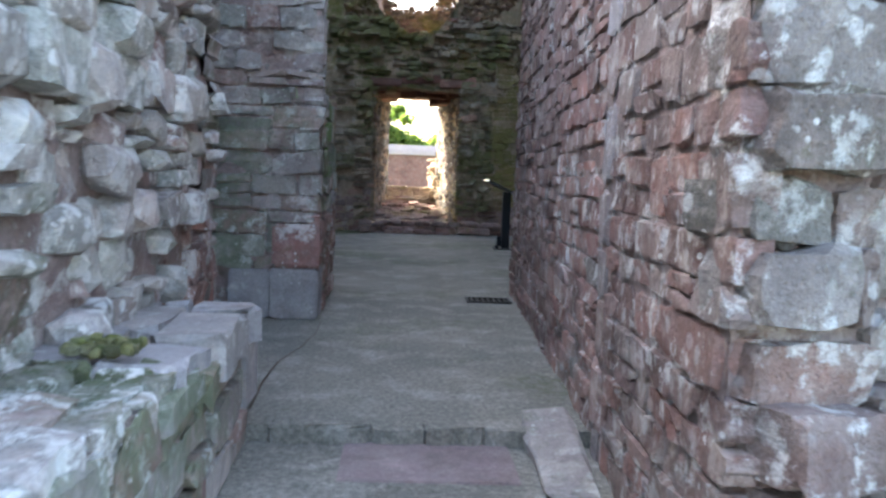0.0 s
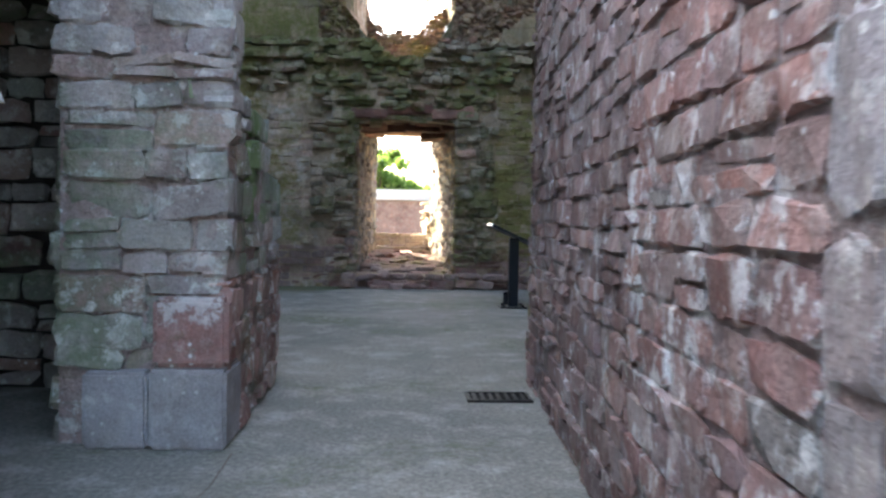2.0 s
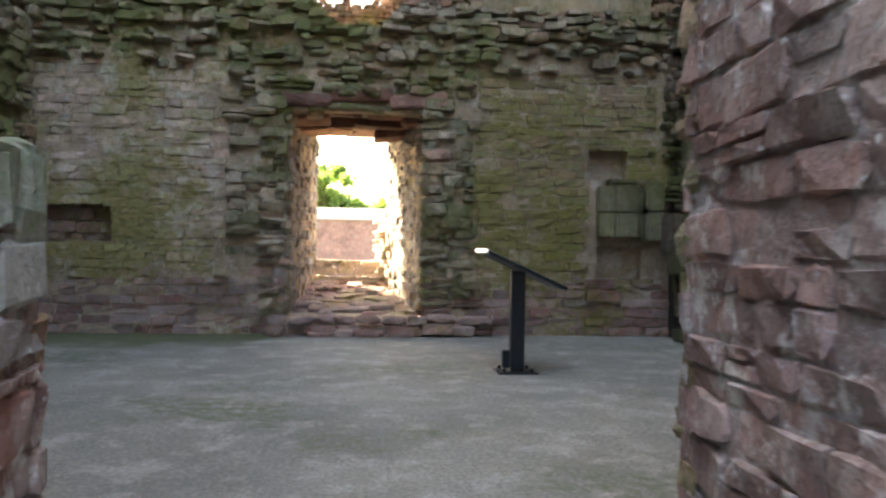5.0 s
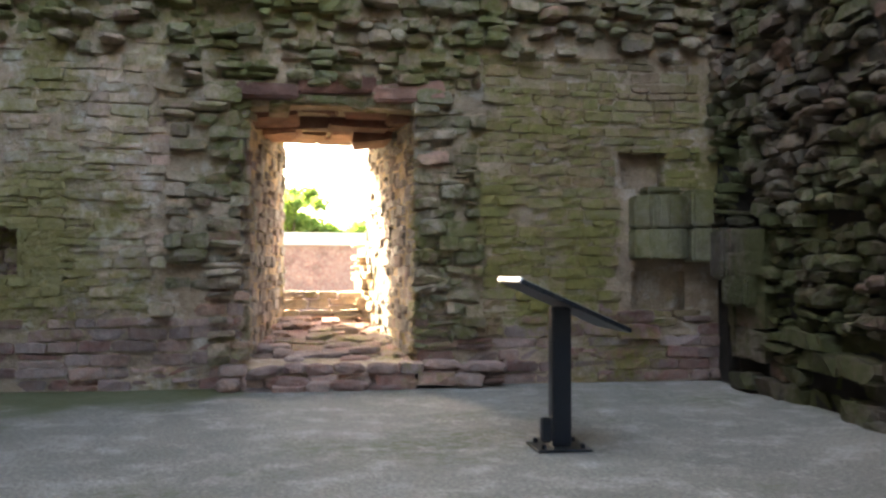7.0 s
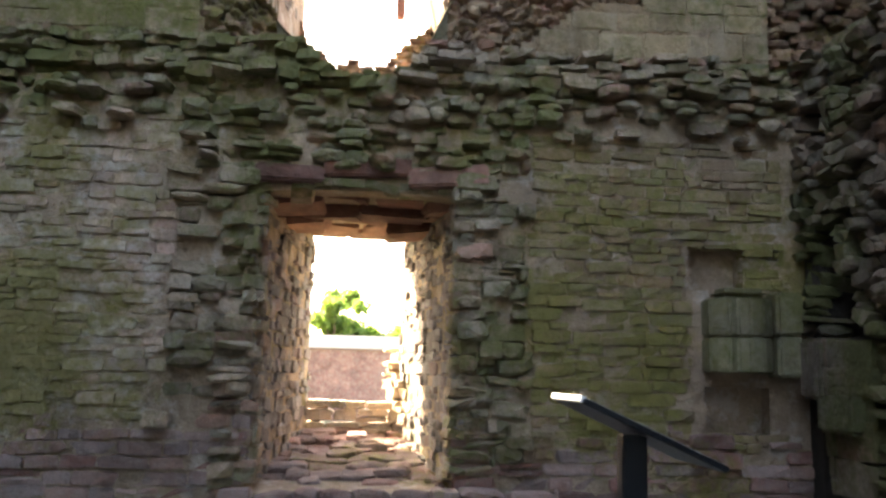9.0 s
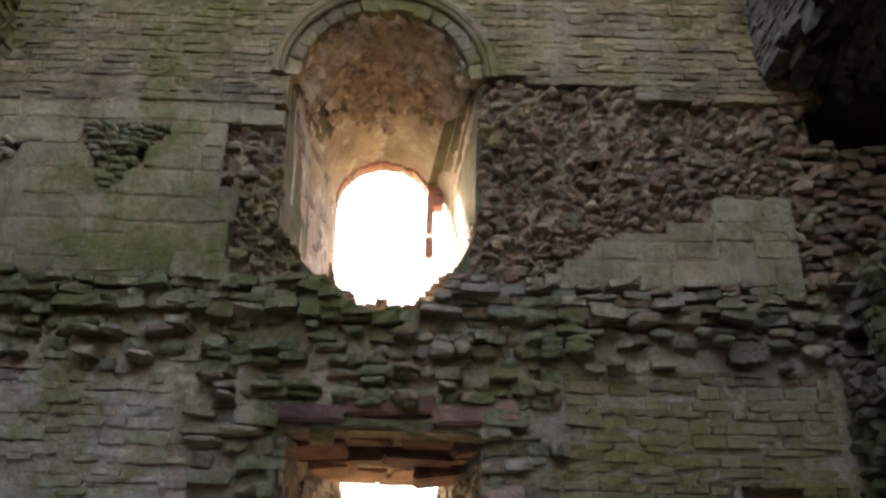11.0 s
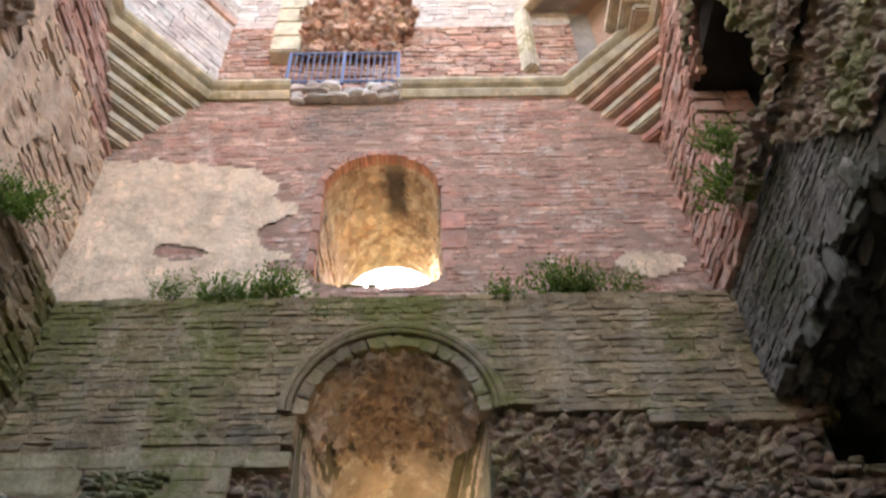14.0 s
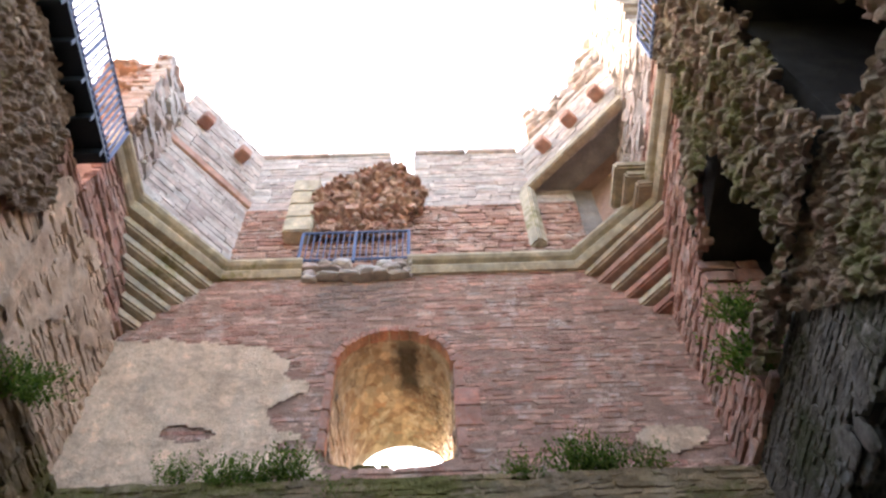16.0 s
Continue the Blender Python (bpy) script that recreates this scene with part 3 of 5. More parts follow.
def rubble_sheet(name, parent, face, u0, u1, v0, v1, material, inside, step=0.035, cell=0.13, amp=0.1, base=0.0, wide=1.0, label=""):
    """Stones of a torn wall core bedded in mortar: every stone a dome of its own height, with deep gaps between."""
    nu, nv = int((u1 - u0) * wide / step) + 1, int((v1 - v0) / step) + 1
    verts, faces, kept = [], [], {}
    at = lambda i, j: (u0 + (u1 - u0) * i / (nu - 1), v0 + (v1 - v0) * j / (nv - 1))

    def vertex(i, j):
        if (i, j) not in kept:
            u, v = at(i, j)
            p, _, _, n = face(u, v)
            q = Vector((u * wide / (cell * 1.35) + 0.3 * noise.noise(p * 4), v / cell, base * 7 + 0.5))
            d, points = noise.voronoi(q)
            rise = min(1.0, (d[1] - d[0]) * 2.4) ** 0.7
            k = base + amp * rise * (0.6 + 0.5 * noise.noise(points[0] * 3.7)) + 0.06 * noise.noise(p * 1.3) + 0.012 * noise.noise(p * 23)
            kept[i, j] = len(verts)
            verts.append(p + n * k)
        return kept[i, j]

    for j in range(nv - 1):
        for i in range(nu - 1):
            a, b = at(i + 0.5, j + 0.5)
            if inside(a, b):
                faces.append((vertex(i, j), vertex(i + 1, j), vertex(i + 1, j + 1), vertex(i, j + 1)))
    return child(name, mesh_of(name, verts, faces, material), parent, label)


def sweep(name, parent, path, profile, material, label=""):
    """A moulding: profile of (out, up) points carried along a plan polyline; out is to the right of the way."""
    pts = [Vector((x, y, 0)) for x, y, *_ in path]
    z = path[0][2]
    verts, faces = [], []
    n = len(profile)
    for i, p in enumerate(pts):
        d0 = (p - pts[i - 1]).normalized() if i else (pts[1] - p).normalized()
        d1 = (pts[i + 1] - p).normalized() if i < len(pts) - 1 else d0
        s0, s1 = Vector((d0.y, -d0.x, 0)), Vector((d1.y, -d1.x, 0))
        side = (s0 + s1).normalized()
        side /= max(0.4, side.dot(s0))
        verts += [p + side * o + Vector((0, 0, z + up)) for o, up in profile]
    for i in range(len(pts) - 1):
        for k in range(n):
            a, b = i * n + k, i * n + (k + 1) % n
            faces.append((a, b, b + n, a + n))
    faces += [tuple(range(n)), tuple(range(len(verts) - n, len(verts)))[::-1]]
    bm = bmesh.new()
    vs = [bm.verts.new(v) for v in verts]
    for f in faces:
        bm.faces.new([vs[i] for i in f])
    bmesh.ops.recalc_face_normals(bm, faces=bm.faces[:])
    return part(name, bm, material, parent, label)


def inside_polygon(poly, x, y):
    hit = False
    for i in range(len(poly)):
        (x0, y0), (x1, y1) = poly[i], poly[i - 1]
        if (y0 > y) != (y1 > y) and x < (x1 - x0) * (y - y0) / (y1 - y0) + x0:
            hit = not hit
    return hit


def wobble(a, b, size=1.7, amount=0.25, key=0.0):
    return amount * noise.noise(Vector((a * size, b * size, key)))


box = lambda lo, hi: ([(x, y, z) for z in (lo[2], hi[2]) for x, y in ((lo[0], lo[1]), (hi[0], lo[1]), (hi[0], hi[1]), (lo[0], hi[1]))], [(3, 2, 1, 0), (4, 5, 6, 7), (0, 1, 5, 4), (1, 2, 6, 5), (2, 3, 7, 6), (3, 0, 4, 7)])


# ---- ground ----
bm = bmesh.new()
bmesh.ops.create_grid(bm, x_segments=60, y_segments=60, size=1)
for v in bm.verts:
    k = (v.co.x ** 2 + v.co.y ** 2) ** 0.5
    v.co = Vector((v.co.x * (30 + 600 * k ** 3), v.co.y * (30 + 600 * k ** 3) + 10, -0.35))
ground = new("ground", bpy.data.meshes.new("ground"))
bm.to_mesh(ground.data)
bm.free()
ground.data.materials.append(M_GRASS)
tagged(ground, "rough grass around the ruined tower", "ground", kind="structure")

floor = thing("floor", "worn grey screed floor with damp green patches", "floor", kind="structure")


def floor_sheet(name, outline, z0, z1, material):
    bm = prism_bm(outline, z0, z1)
    return part(name, bm, material, floor)


floor_sheet("screed", [(-6.5, 5.33), (1.2, 5.33), (1.2, 10.6), (5.6, 10.6), (5.6, 20.75), (-6.5, 20.75)], -0.34, 0.0, M_FLOOR)
floor_sheet("lower_paving", [(-1.2, -6.0), (1.6, -6.0), (1.6, 5.33), (-1.2, 5.33)], -0.34, -0.09, M_FLOOR)
groove = bmesh.new()
edge = [(-0.98, 8.5), (-0.97, 7.9), (-1.03, 7.3), (-1.12, 6.8), (-1.13, 6.2), (-1.1, 5.6)]
rim_pts = [[groove.verts.new((x + o + rng.uniform(-0.006, 0.006), y, 0.004)) for o in (-0.006, 0.006)] for x, y in edge]
for p, q in zip(rim_pts, rim_pts[1:]):
    groove.faces.new((p[0], p[1], q[1], q[0]))
part("joint", groove, M_MORTAR, floor, "dark crack between two screeds")
steps = thing("entrance_step", "worn reddish stone entrance step", "step")
part("tread", box_bm((-0.56, 4.75, -0.2), (0.3, 5.36, -0.08), 0.006), M_STEP, steps)
lay(steps, courses(lambda u, v: (Vector((-0.95 + u, 5.3 + v, 0.004)), Vector((1, 0, 0)), Vector((0, 1, 0)), Vector((0, 0, 1))), 0.0, 1.35, 0.0, 0.12, (0.11, 0.12), (0.2, 0.5), None, 0.008, 0.12, wild=0.05, seed=5), M_FLOOR, lambda p: True)
lay(steps, courses(lambda u, v: (Vector((0.42 + 0.9 * v, 4.3 + u, -0.03 + 0.25 * v)), Vector((0.05, 1, 0)), Vector((1, 0, 0)), Vector((-0.25, 0, 1)).normalized()), 0.2, 1.3, 0.0, 0.3, (0.28, 0.3), (0.9, 1.2), depth=0.25, seed=4), M_PIER, lambda p: True)

# ---- north wall with three windows ----
W1_F, W1_B = opening(-0.03, 1.04, 3.22, 0.06, 0.22), opening(-0.08, 0.66, 3.40, 0.03, 0.45)
W2_F = opening(-0.20, 1.10, 7.35, 1.08, 4.6)[:19] + [(-1.28, 5.5), (-0.98, 5.05), (-0.45, 4.45), (0.25, 4.45), (0.62, 4.9), (0.9, 5.5)]
W2_B = [(0.66, 6.95), (0.6, 7.17), (0.48, 7.36)] + opening(-0.28, 0.68, 7.05, 0.68, 5.5)[3:19] + [(-0.95, 5.6), (-0.9, 5.2), (-0.6, 4.75), (0.3, 4.75), (0.72, 5.2), (0.9, 5.6)]
W3_F, W3_B = opening(-0.50, 0.93, 11.95, 0.88, 9.74, 0.2), opening(-0.45, 0.8, 12.12, 0.72, 9.9, 0.1)
window_a = thing("window_1", "deep ground window with rough stone reveals", "window", kind="structure")
window_b = thing("window_2", "tall round-headed window with an ochre vault", "window", kind="structure")
window_c = thing("window_3", "upper round-headed window with a scorched vault", "window", kind="structure")
north = thing("wall_north", "thick ruined sandstone wall with three deep windows", "wall", kind="structure")
Y_LOW, Y_MID, Y_UP, Y_TOP = 20.74, 20.58, 21.0, 21.2


def cutter(front, y0, back, y1):
    dy = (y1 - y0)
    grow = lambda s: [(f[0] + (b[0] - f[0]) * s, f[1] + (b[1] - f[1]) * s) for f, b in zip(front, back)]
    s = 0.3 / dy
    return loft(grow(-s), y0 - 0.3, grow(1 + s), y1 + 0.3)


solid("core", (-8.5, Y_LOW + 0.006, -0.34), (8.5, 24.4, 4.5), M_POINT_LOW, north, [cutter(W1_F, Y_LOW, W1_B, 24.4), box((3.45, 20.3, 2.36), (4.05, 21.0, 2.86)), box((3.6, 20.3, 0.85), (4.3, 20.95, 1.35)), box((-4.5, 20.3, 1.3), (-3.5, 21.15, 1.86))])
solid("core", (-8.5, Y_MID + 0.17, 4.5), (11.4, 23.4, 9.18), M_MORTAR_GREEN, north, [cutter(W2_F, Y_MID, W2_B, 23.4), box((4.75, 20.3, 6.55), (10.5, 22.6, 7.5))])
solid("core", (-8.5, Y_UP + 0.001, 9.18), (8.5, 23.6, 14.75), M_MORTAR_PINK, north, [cutter(W3_F, Y_UP, W3_B, 23.6)])

F_LOW = flat((0, Y_LOW, 0), (1, 0, 0), (0, -1, 0))
F_MID = flat((0, Y_MID, 0), (1, 0, 0), (0, -1, 0))
F_UP = flat((0, Y_UP, 0), (1, 0, 0), (0, -1, 0))
XL, XR = -4.6, 4.9


def in_w2(x, z):
    if z > 7.35:
        return ((x + 0.2) / 1.1) ** 2 + ((z - 7.35) / 1.08) ** 2 < 1
    k = wobble(x, z, 3.0, 0.06)
    west = float(np.interp(z, (4.4, 4.5, 4.85, 5.1, 5.5), (-0.1, -0.42, -0.68, -1.0, -1.28)))
    east = float(np.interp(z, (4.4, 4.5, 4.8, 5.1, 5.5), (0.0, 0.3, 0.55, 0.8, 0.9)))
    return west - k < x < east + k


def near_w2(x, z):
    a = abs(x + 0.2)
    return in_w2(-0.2 + math.copysign(max(0.0, a - 0.14), x + 0.2), z + (0.14 if z < 5.9 else -0.1)) or in_w2(x, z)


def in_w1(x, z):
    return -1.02 < x < 0.97 and 0.15 < z < 3.42


def ragged1(x, z):
    """The torn facing round the ground window."""
    k = wobble(x, z, 1.3, 0.35, 3.0)
    return (-1.95 + k < x < 1.75 + 0.4 * k and z < 4.6) or z > 3.95 + k * 0.6


def in_recess(x, z):
    return (3.5 < x < 4.55 and 0.85 < z < 2.38) or (3.42 < x < 4.05 and 2.3 < z < 2.86)


def base_band(x, z):
    return z < 0.8 + wobble(x, z, 0.8, 0.45)


lay(north, courses(F_LOW, XL, XR, 0.0, 1.3, (0.09, 0.19), (0.2, 0.52), lambda x, z: base_band(x, z) and not in_w1(x, z), 0.035, 0.16, wild=0.14, seed=11), M_BASE, lambda p: True)
def hole_w(x, z):
    return x < -3.35 + wobble(x, z, 2.5, 0.4) and 1.3 + wobble(x, z, 2, 0.2) < z < 1.85


def coursed(x, z):
    return not base_band(x, z) and not ragged1(x, z) and not in_w1(x, z) and not in_recess(x, z) and not hole_w(x, z)


lay(north, courses(F_LOW, XL, 0.0, 0.0, 4.5, (0.065, 0.15), (0.12, 0.4), coursed, 0.034, 0.14, wild=0.2, gap=0.003, seed=12), M_LOW, lambda p: True)
lay(north, courses(F_LOW, 0.0, 4.5, 0.0, 4.5, (0.065, 0.15), (0.14, 0.42), coursed, 0.034, 0.14, wild=0.18, gap=0.003, seed=16), M_LOW_GREEN, lambda p: True)
lay(north, courses(flat((0, 21.05, 0), (1, 0, 0), (0, -1, 0)), XL, -3.4, 1.2, 1.95, (0.09, 0.18), (0.14, 0.34), None, 0.08, 0.2, wild=0.25, seed=17), M_BASE)
lay(north, courses(F_LOW, -2.3, 2.1, 0.4, 3.5, (0.1, 0.2), (0.15, 0.4), lambda x, z: not base_band(x, z) and ragged1(x, z) and not in_w1(x, z), 0.2, 0.3, kind="mixed", wild=0.45, seed=13), M_RUB, lambda p: p[2] < 3.0)
lay(north, courses(F_LOW, XL, XR, 3.45, 4.55, (0.08, 0.16), (0.11, 0.28), lambda x, z: ragged1(x, z) and not in_w1(x, z), 0.26, 0.36, kind="mixed", wild=0.5, seed=14), M_RUB)
lay(north, courses(F_MID, XL, XR, 4.42, 4.85, (0.07, 0.14), (0.12, 0.36), lambda x, z: not in_w2(x, z), 0.15, 0.3, wild=0.45, seed=15), M_RUB)


def ledge_line(x):
    return 7.46 if x < 1.45 else (7.34 if x < 2.72 else 7.2)


def vee(x, z):
    """Torn springings left of the middle window."""
    a, b = x + wobble(x, z, 4.0, 0.08, 2.0), z + wobble(x, z, 4.0, 0.08, 6.0)
    return inside_polygon([(-3.55, 6.68), (-2.55, 6.6), (-2.9, 6.04), (-3.19, 5.72), (-3.32, 6.1)], a, b) or inside_polygon([(-4.7, 6.55), (-3.98, 6.5), (-4.3, 6.05), (-4.7, 5.9)], a, b)


def torn2(x, z):
    k = wobble(x, z, 1.4, 0.3, 8.0)
    left = (-1.75 if z < 5.85 else -1.95) + 0.3 * k < x < -1.0 and z < 6.75 + 0.2 * k
    right = x > 0.8 and z < ledge_line(x) and not (1.6 + k < x < 4.35 and z < float(np.interp(x, (1.6, 1.9, 2.4, 3.3, 3.6, 4.2), (4.95, 5.1, 5.45, 5.5, 5.9, 5.9))) + k * 0.4)
    return left or right


lay(north, courses(F_MID, XL, -1.0, 4.85, 6.9, (0.24, 0.36), (0.3, 0.7), lambda x, z: not in_w2(x, z) and not torn2(x, z) and not vee(x, z), 0.01, 0.26, "ashlar", gap=0.003, seed=21), M_ASHLAR, lambda p: True)
lay(north, courses(F_MID, 0.7, XR, 4.85, 6.4, (0.2, 0.32), (0.3, 0.62), lambda x, z: not in_w2(x, z) and not torn2(x, z), 0.012, 0.26, "ashlar", gap=0.004, seed=22), M_ASHLAR, lambda p: True)
F_TORN = flat((0, Y_MID + 0.1, 0), (1, 0, 0), (0, -1, 0))
lay(north, courses(F_TORN, 4.4, 9.0, 4.6, 7.45, (0.07, 0.13), (0.1, 0.22), lambda x, z: z < 6.6 + wobble(x, z, 1.5, 0.3) or x < 4.8 + wobble(x, z, 2.0, 0.3), 0.16, 0.2, kind="mixed", wild=0.8, seed=27), M_CORE)
lay(north, courses(F_TORN, -2.1, 4.45, 4.8, 7.46, (0.07, 0.12), (0.08, 0.19), lambda x, z: torn2(x, z) and not in_w2(x, z) and wobble(x, z, 4.0, 1.0, 11.0) > 0.18, 0.12, 0.2, kind="mixed", wild=0.9, gap=0.01, seed=23), M_CORE)
lay(north, courses(F_MID, XL, -2.0, 5.5, 6.75, (0.06, 0.11), (0.08, 0.18), vee, 0.05, 0.2, kind="lump", wild=0.6, seed=24), M_RUB)
lay(north, courses(F_MID, XL, XR, 6.85, 9.2, (0.075, 0.125), (0.16, 0.5), lambda x, z: not in_w2(x, z) and (z > ledge_line(x) if x > 0.8 else z > 6.9), 0.016, 0.18, wild=0.12, gap=0.002, seed=25), M_MID, lambda p: abs(p[0] + 0.2) < 2.2 and 7.4 < p[2] < 8.7)
lay(north, courses(flat((0, Y_MID, 9.18), (1, 0, 0), (0, 0, 1)), XL, XR, 0.0, 0.45, (0.2, 0.24), (0.25, 0.6), None, 0.06, 0.12, wild=0.3, seed=26), M_MID)


relief_sheet("pointing", north, F_MID, XL, XR, 4.8, 9.2, M_POINT_MID, lambda x, z: not near_w2(x, z) and ((z > 6.85 and (x < 0.8 or z > ledge_line(x) + 0.04)) or (z < 6.9 and not torn2(x, z) and not vee(x, z))), 0.07, 0.016, -0.012, "", 3.5)
rubble_sheet("core_face", north, F_TORN, -2.1, 4.6, 4.7, 7.42, M_CORE_BED, lambda x, z: not in_w2(x, z) and torn2(x, z), 0.03, 0.115, 0.2, -0.07, label="torn brown rubble core")


def in_w3(x, z):
    if z > 11.95:
        return ((x + 0.5) / 1.0) ** 2 + ((z - 11.95) / 0.95) ** 2 < 1
    return abs(x + 0.5) < 0.97 and z > 9.75


PLASTER = [(-5.2, 9.5), (-1.35, 9.62), (-1.5, 10.0), (-1.85, 10.45), (-2.2, 10.6), (-2.25, 11.1), (-1.85, 11.25), (-1.8, 11.5), (-2.1, 11.7), (-2.15, 12.2), (-2.45, 12.4), (-3.4, 12.6), (-5.2, 12.75)]


def plastered(x, z):
    a, b = x + wobble(x, z, 2.5, 0.14, 1.0), z + wobble(x, z, 2.5, 0.14, 5.0)
    bare = ((a + 3.35) / 0.36) ** 2 + ((b - 10.5) / 0.15) ** 2 < 1 or ((a + 1.9) / 0.2) ** 2 + ((b - 10.2) / 0.15) ** 2 < 1
    small = ((a - 3.35) / 0.5) ** 2 + ((b - 10.15) / 0.24) ** 2 < 1
    return (inside_polygon(PLASTER, a, b) and not bare) or small


lay(north, courses(F_UP, -5.1, 4.3, 9.2, 14.75, (0.075, 0.13), (0.14, 0.44), lambda x, z: not in_w3(x, z) and not plastered(x, z), 0.014, 0.1, wild=0.06, gap=0.003, seed=31), M_UP, lambda p: abs(p[0] + 0.5) < 2.6 and 9.8 < p[2] < 12.2)
relief_sheet("plaster", north, F_UP, -5.1, 4.2, 9.3, 12.95, M_PLASTER, plastered, 0.06, 0.018, 0.03, "patchy buff lime plaster", 3.0)

# reveals
rough_lining("reveal", window_a, W1_F, Y_LOW, W1_B, 24.4, M_JAMB, 0.02, seed=1, base=-0.03)
rough_lining("reveal", window_b, W2_F, Y_MID + 0.14, W2_B, 23.4, M_SOFFIT, 0.02, step=0.06, seed=2)
rough_lining("reveal", window_c, W3_F, Y_UP + 0.02, W3_B, 23.6, M_SOFFIT_TOP, 0.02, seed=3)


def jamb(front, y0, back, y1, z0, z1, sign):
    a, b = Vector((front, y0, z0)), Vector((back, y1, z0))
    d = (b - a).normalized()
    return flat(a, d, (sign * d.y, -sign * d.x, 0)), (b - a).length, z1 - z0


for f, b, s, seed in ((-1.07, -0.74, 1, 41), (1.01, 0.58, -1, 42)):
    face, w, h = jamb(f, Y_LOW, b, 24.4, 0.3, 3.25, s)
    lay(window_a, courses(face, 0.0, w, 0.0, h, (0.08, 0.17), (0.12, 0.34), None, 0.05, 0.14, wild=0.3, seed=seed), M_JAMB, lambda p: p[1] < 23)
for f, b, s, seed, share in ((-1.3, -0.97, 1, 43, 1.0), (0.9, 0.72, -1, 44, 0.4)):
    face, w, h = jamb(f, Y_MID + 0.1, b, 23.4, 5.5, 7.3, s)
    lay(window_b, courses(face, 0.3, w * share, 0.0, h, (0.1, 0.2), (0.12, 0.34), lambda u, v: v > 0.25 * u, 0.03, 0.1, wild=0.25, seed=seed), M_JAMB)
lip = lambda x: float(np.interp(x, (-0.95, -0.88, -0.5, 0.15, 0.48, 0.9), (6.2, 5.9, 5.57, 5.55, 5.9, 6.3)))
part("sill_core", box_bm((-0.85, 23.16, 4.5), (0.8, 23.38, 5.45), 0.03), M_POINT_CORE, window_b)
lay(window_b, courses(flat((0, 23.12, 0), (1, 0, 0), (0, -1, 0)), -1.05, 1.0, 4.6, 6.35, (0.06, 0.1), (0.09, 0.22), lambda x, z: z < lip(x) + wobble(x, z, 5.0, 0.06) - 0.02, 0.03, 0.2, wild=0.2, seed=49), M_CORE)


def voussoirs(cx, cz, r0, r1, rise, y, n, depth=0.2):
    rows = []
    for i in range(n):
        a = math.pi * (i + 0.5) / n
        d, tang = Vector((math.cos(a), 0, math.sin(a) * rise)), Vector((-math.sin(a), 0, math.cos(a) * rise))
        m = np.eye(4)
        m[:3, 0] = np.array(tang) * (math.pi * (r0 + r1) / 2 / n - 0.012)
        m[:3, 1] = np.array(d) * -(r1 - r0)
        m[:3, 2] = (0, -depth, 0)
        m[:3, 3] = (cx + d.x * (r0 + r1) / 2, y - 0.02, cz + d.z * (r0 + r1) / 2)
        m[:3, 0] *= -1 if np.linalg.det(m[:3, :3]) < 0 else 1
        rows.append(("block", i % 24, m))
    return rows


lay(window_b, voussoirs(-0.2, 7.35, 0.98, 1.16, 1.0, Y_MID, 15), M_MID, lambda p: True, "voussoir")
lay(window_c, voussoirs(-0.5, 11.95, 0.88, 1.01, 0.95, Y_UP, 17), M_REDBLOCK, lambda p: True, "voussoir")
lay(window_b, voussoirs(-0.28, 7.05, 0.66, 0.86, 1.0, 23.22, 13), M_REDBLOCK, lambda p: True, "voussoir")
for z in np.arange(10.1, 11.9, 0.42):
    for x, w in ((-1.47, 0.1), (0.5 + 0.1 * (10.5 < z < 11.2), 0.12 + 0.24 * (10.5 < z < 11.2))):
        part("jamb_stone", box_bm((x - w / 2, Y_UP - 0.02, z), (x + w / 2 + 0.03, Y_UP + 0.2, z + 0.4), 0.02), M_REDBLOCK, window_c)
hood = bmesh.new()
for r, rad in ((1.27, 0.055), (1.19, 0.035)):
    ring = []
    for i in range(41):
        a = math.pi * (0.0 + i / 40)
        c = Vector((-0.2 + r * math.cos(a), Y_MID - 0.05, 7.36 + r * math.sin(a)))
        d = Vector((math.cos(a), 0, math.sin(a)))
        ring.append([hood.verts.new(c + d * rad * math.cos(t) + Vector((0, -rad * math.sin(t), 0))) for t in (k * math.tau / 8 for k in range(8))])
    for p, q in zip(ring, ring[1:]):
        for k in range(8):
            hood.faces.new((p[k], p[(k + 1) % 8], q[(k + 1) % 8], q[k]))
part("hood_mould", hood, M_MID, window_b, "mossy round hood mould over the window")

for z, h, w in ((6.26, 0.3, 0.1), (6.62, 0.62, 0.08)):
    part("mullion", box_bm((0.37 - w / 2, 23.15, z), (0.39 + w / 2, 23.3, z + h), 0.02), M_REDBLOCK, window_b, "broken mullion fragment")
lay(north, courses(flat((0, Y_UP + 0.3, 0), (1, 0, 0), (0, -1, 0)), -1.45, -0.25, 9.6, 10.08, (0.12, 0.2), (0.2, 0.4), lambda x, z: z < 10.1 - 0.3 * max(0, x + 0.8), 0.1, 0.5, "lump", wild=0.3, seed=37), M_MID)
def vault(cx, half0, cz0, rise0, y0, half1, cz1, rise1, y1):
    def face(u, v):
        a, t = math.pi * u, v / (y1 - y0)
        half, cz, rise = half0 + (half1 - half0) * t, cz0 + (cz1 - cz0) * t, rise0 + (rise1 - rise0) * t
        p = Vector((cx - half * math.cos(a), y0 + v, cz + rise * math.sin(a)))
        tang = Vector((half * math.sin(a), 0, rise * math.cos(a))) * math.pi
        nrm = Vector((math.cos(a) * rise, 0, -math.sin(a) * half)).normalized()
        return p, tang, Vector((0, 1, 0)), nrm
    return face


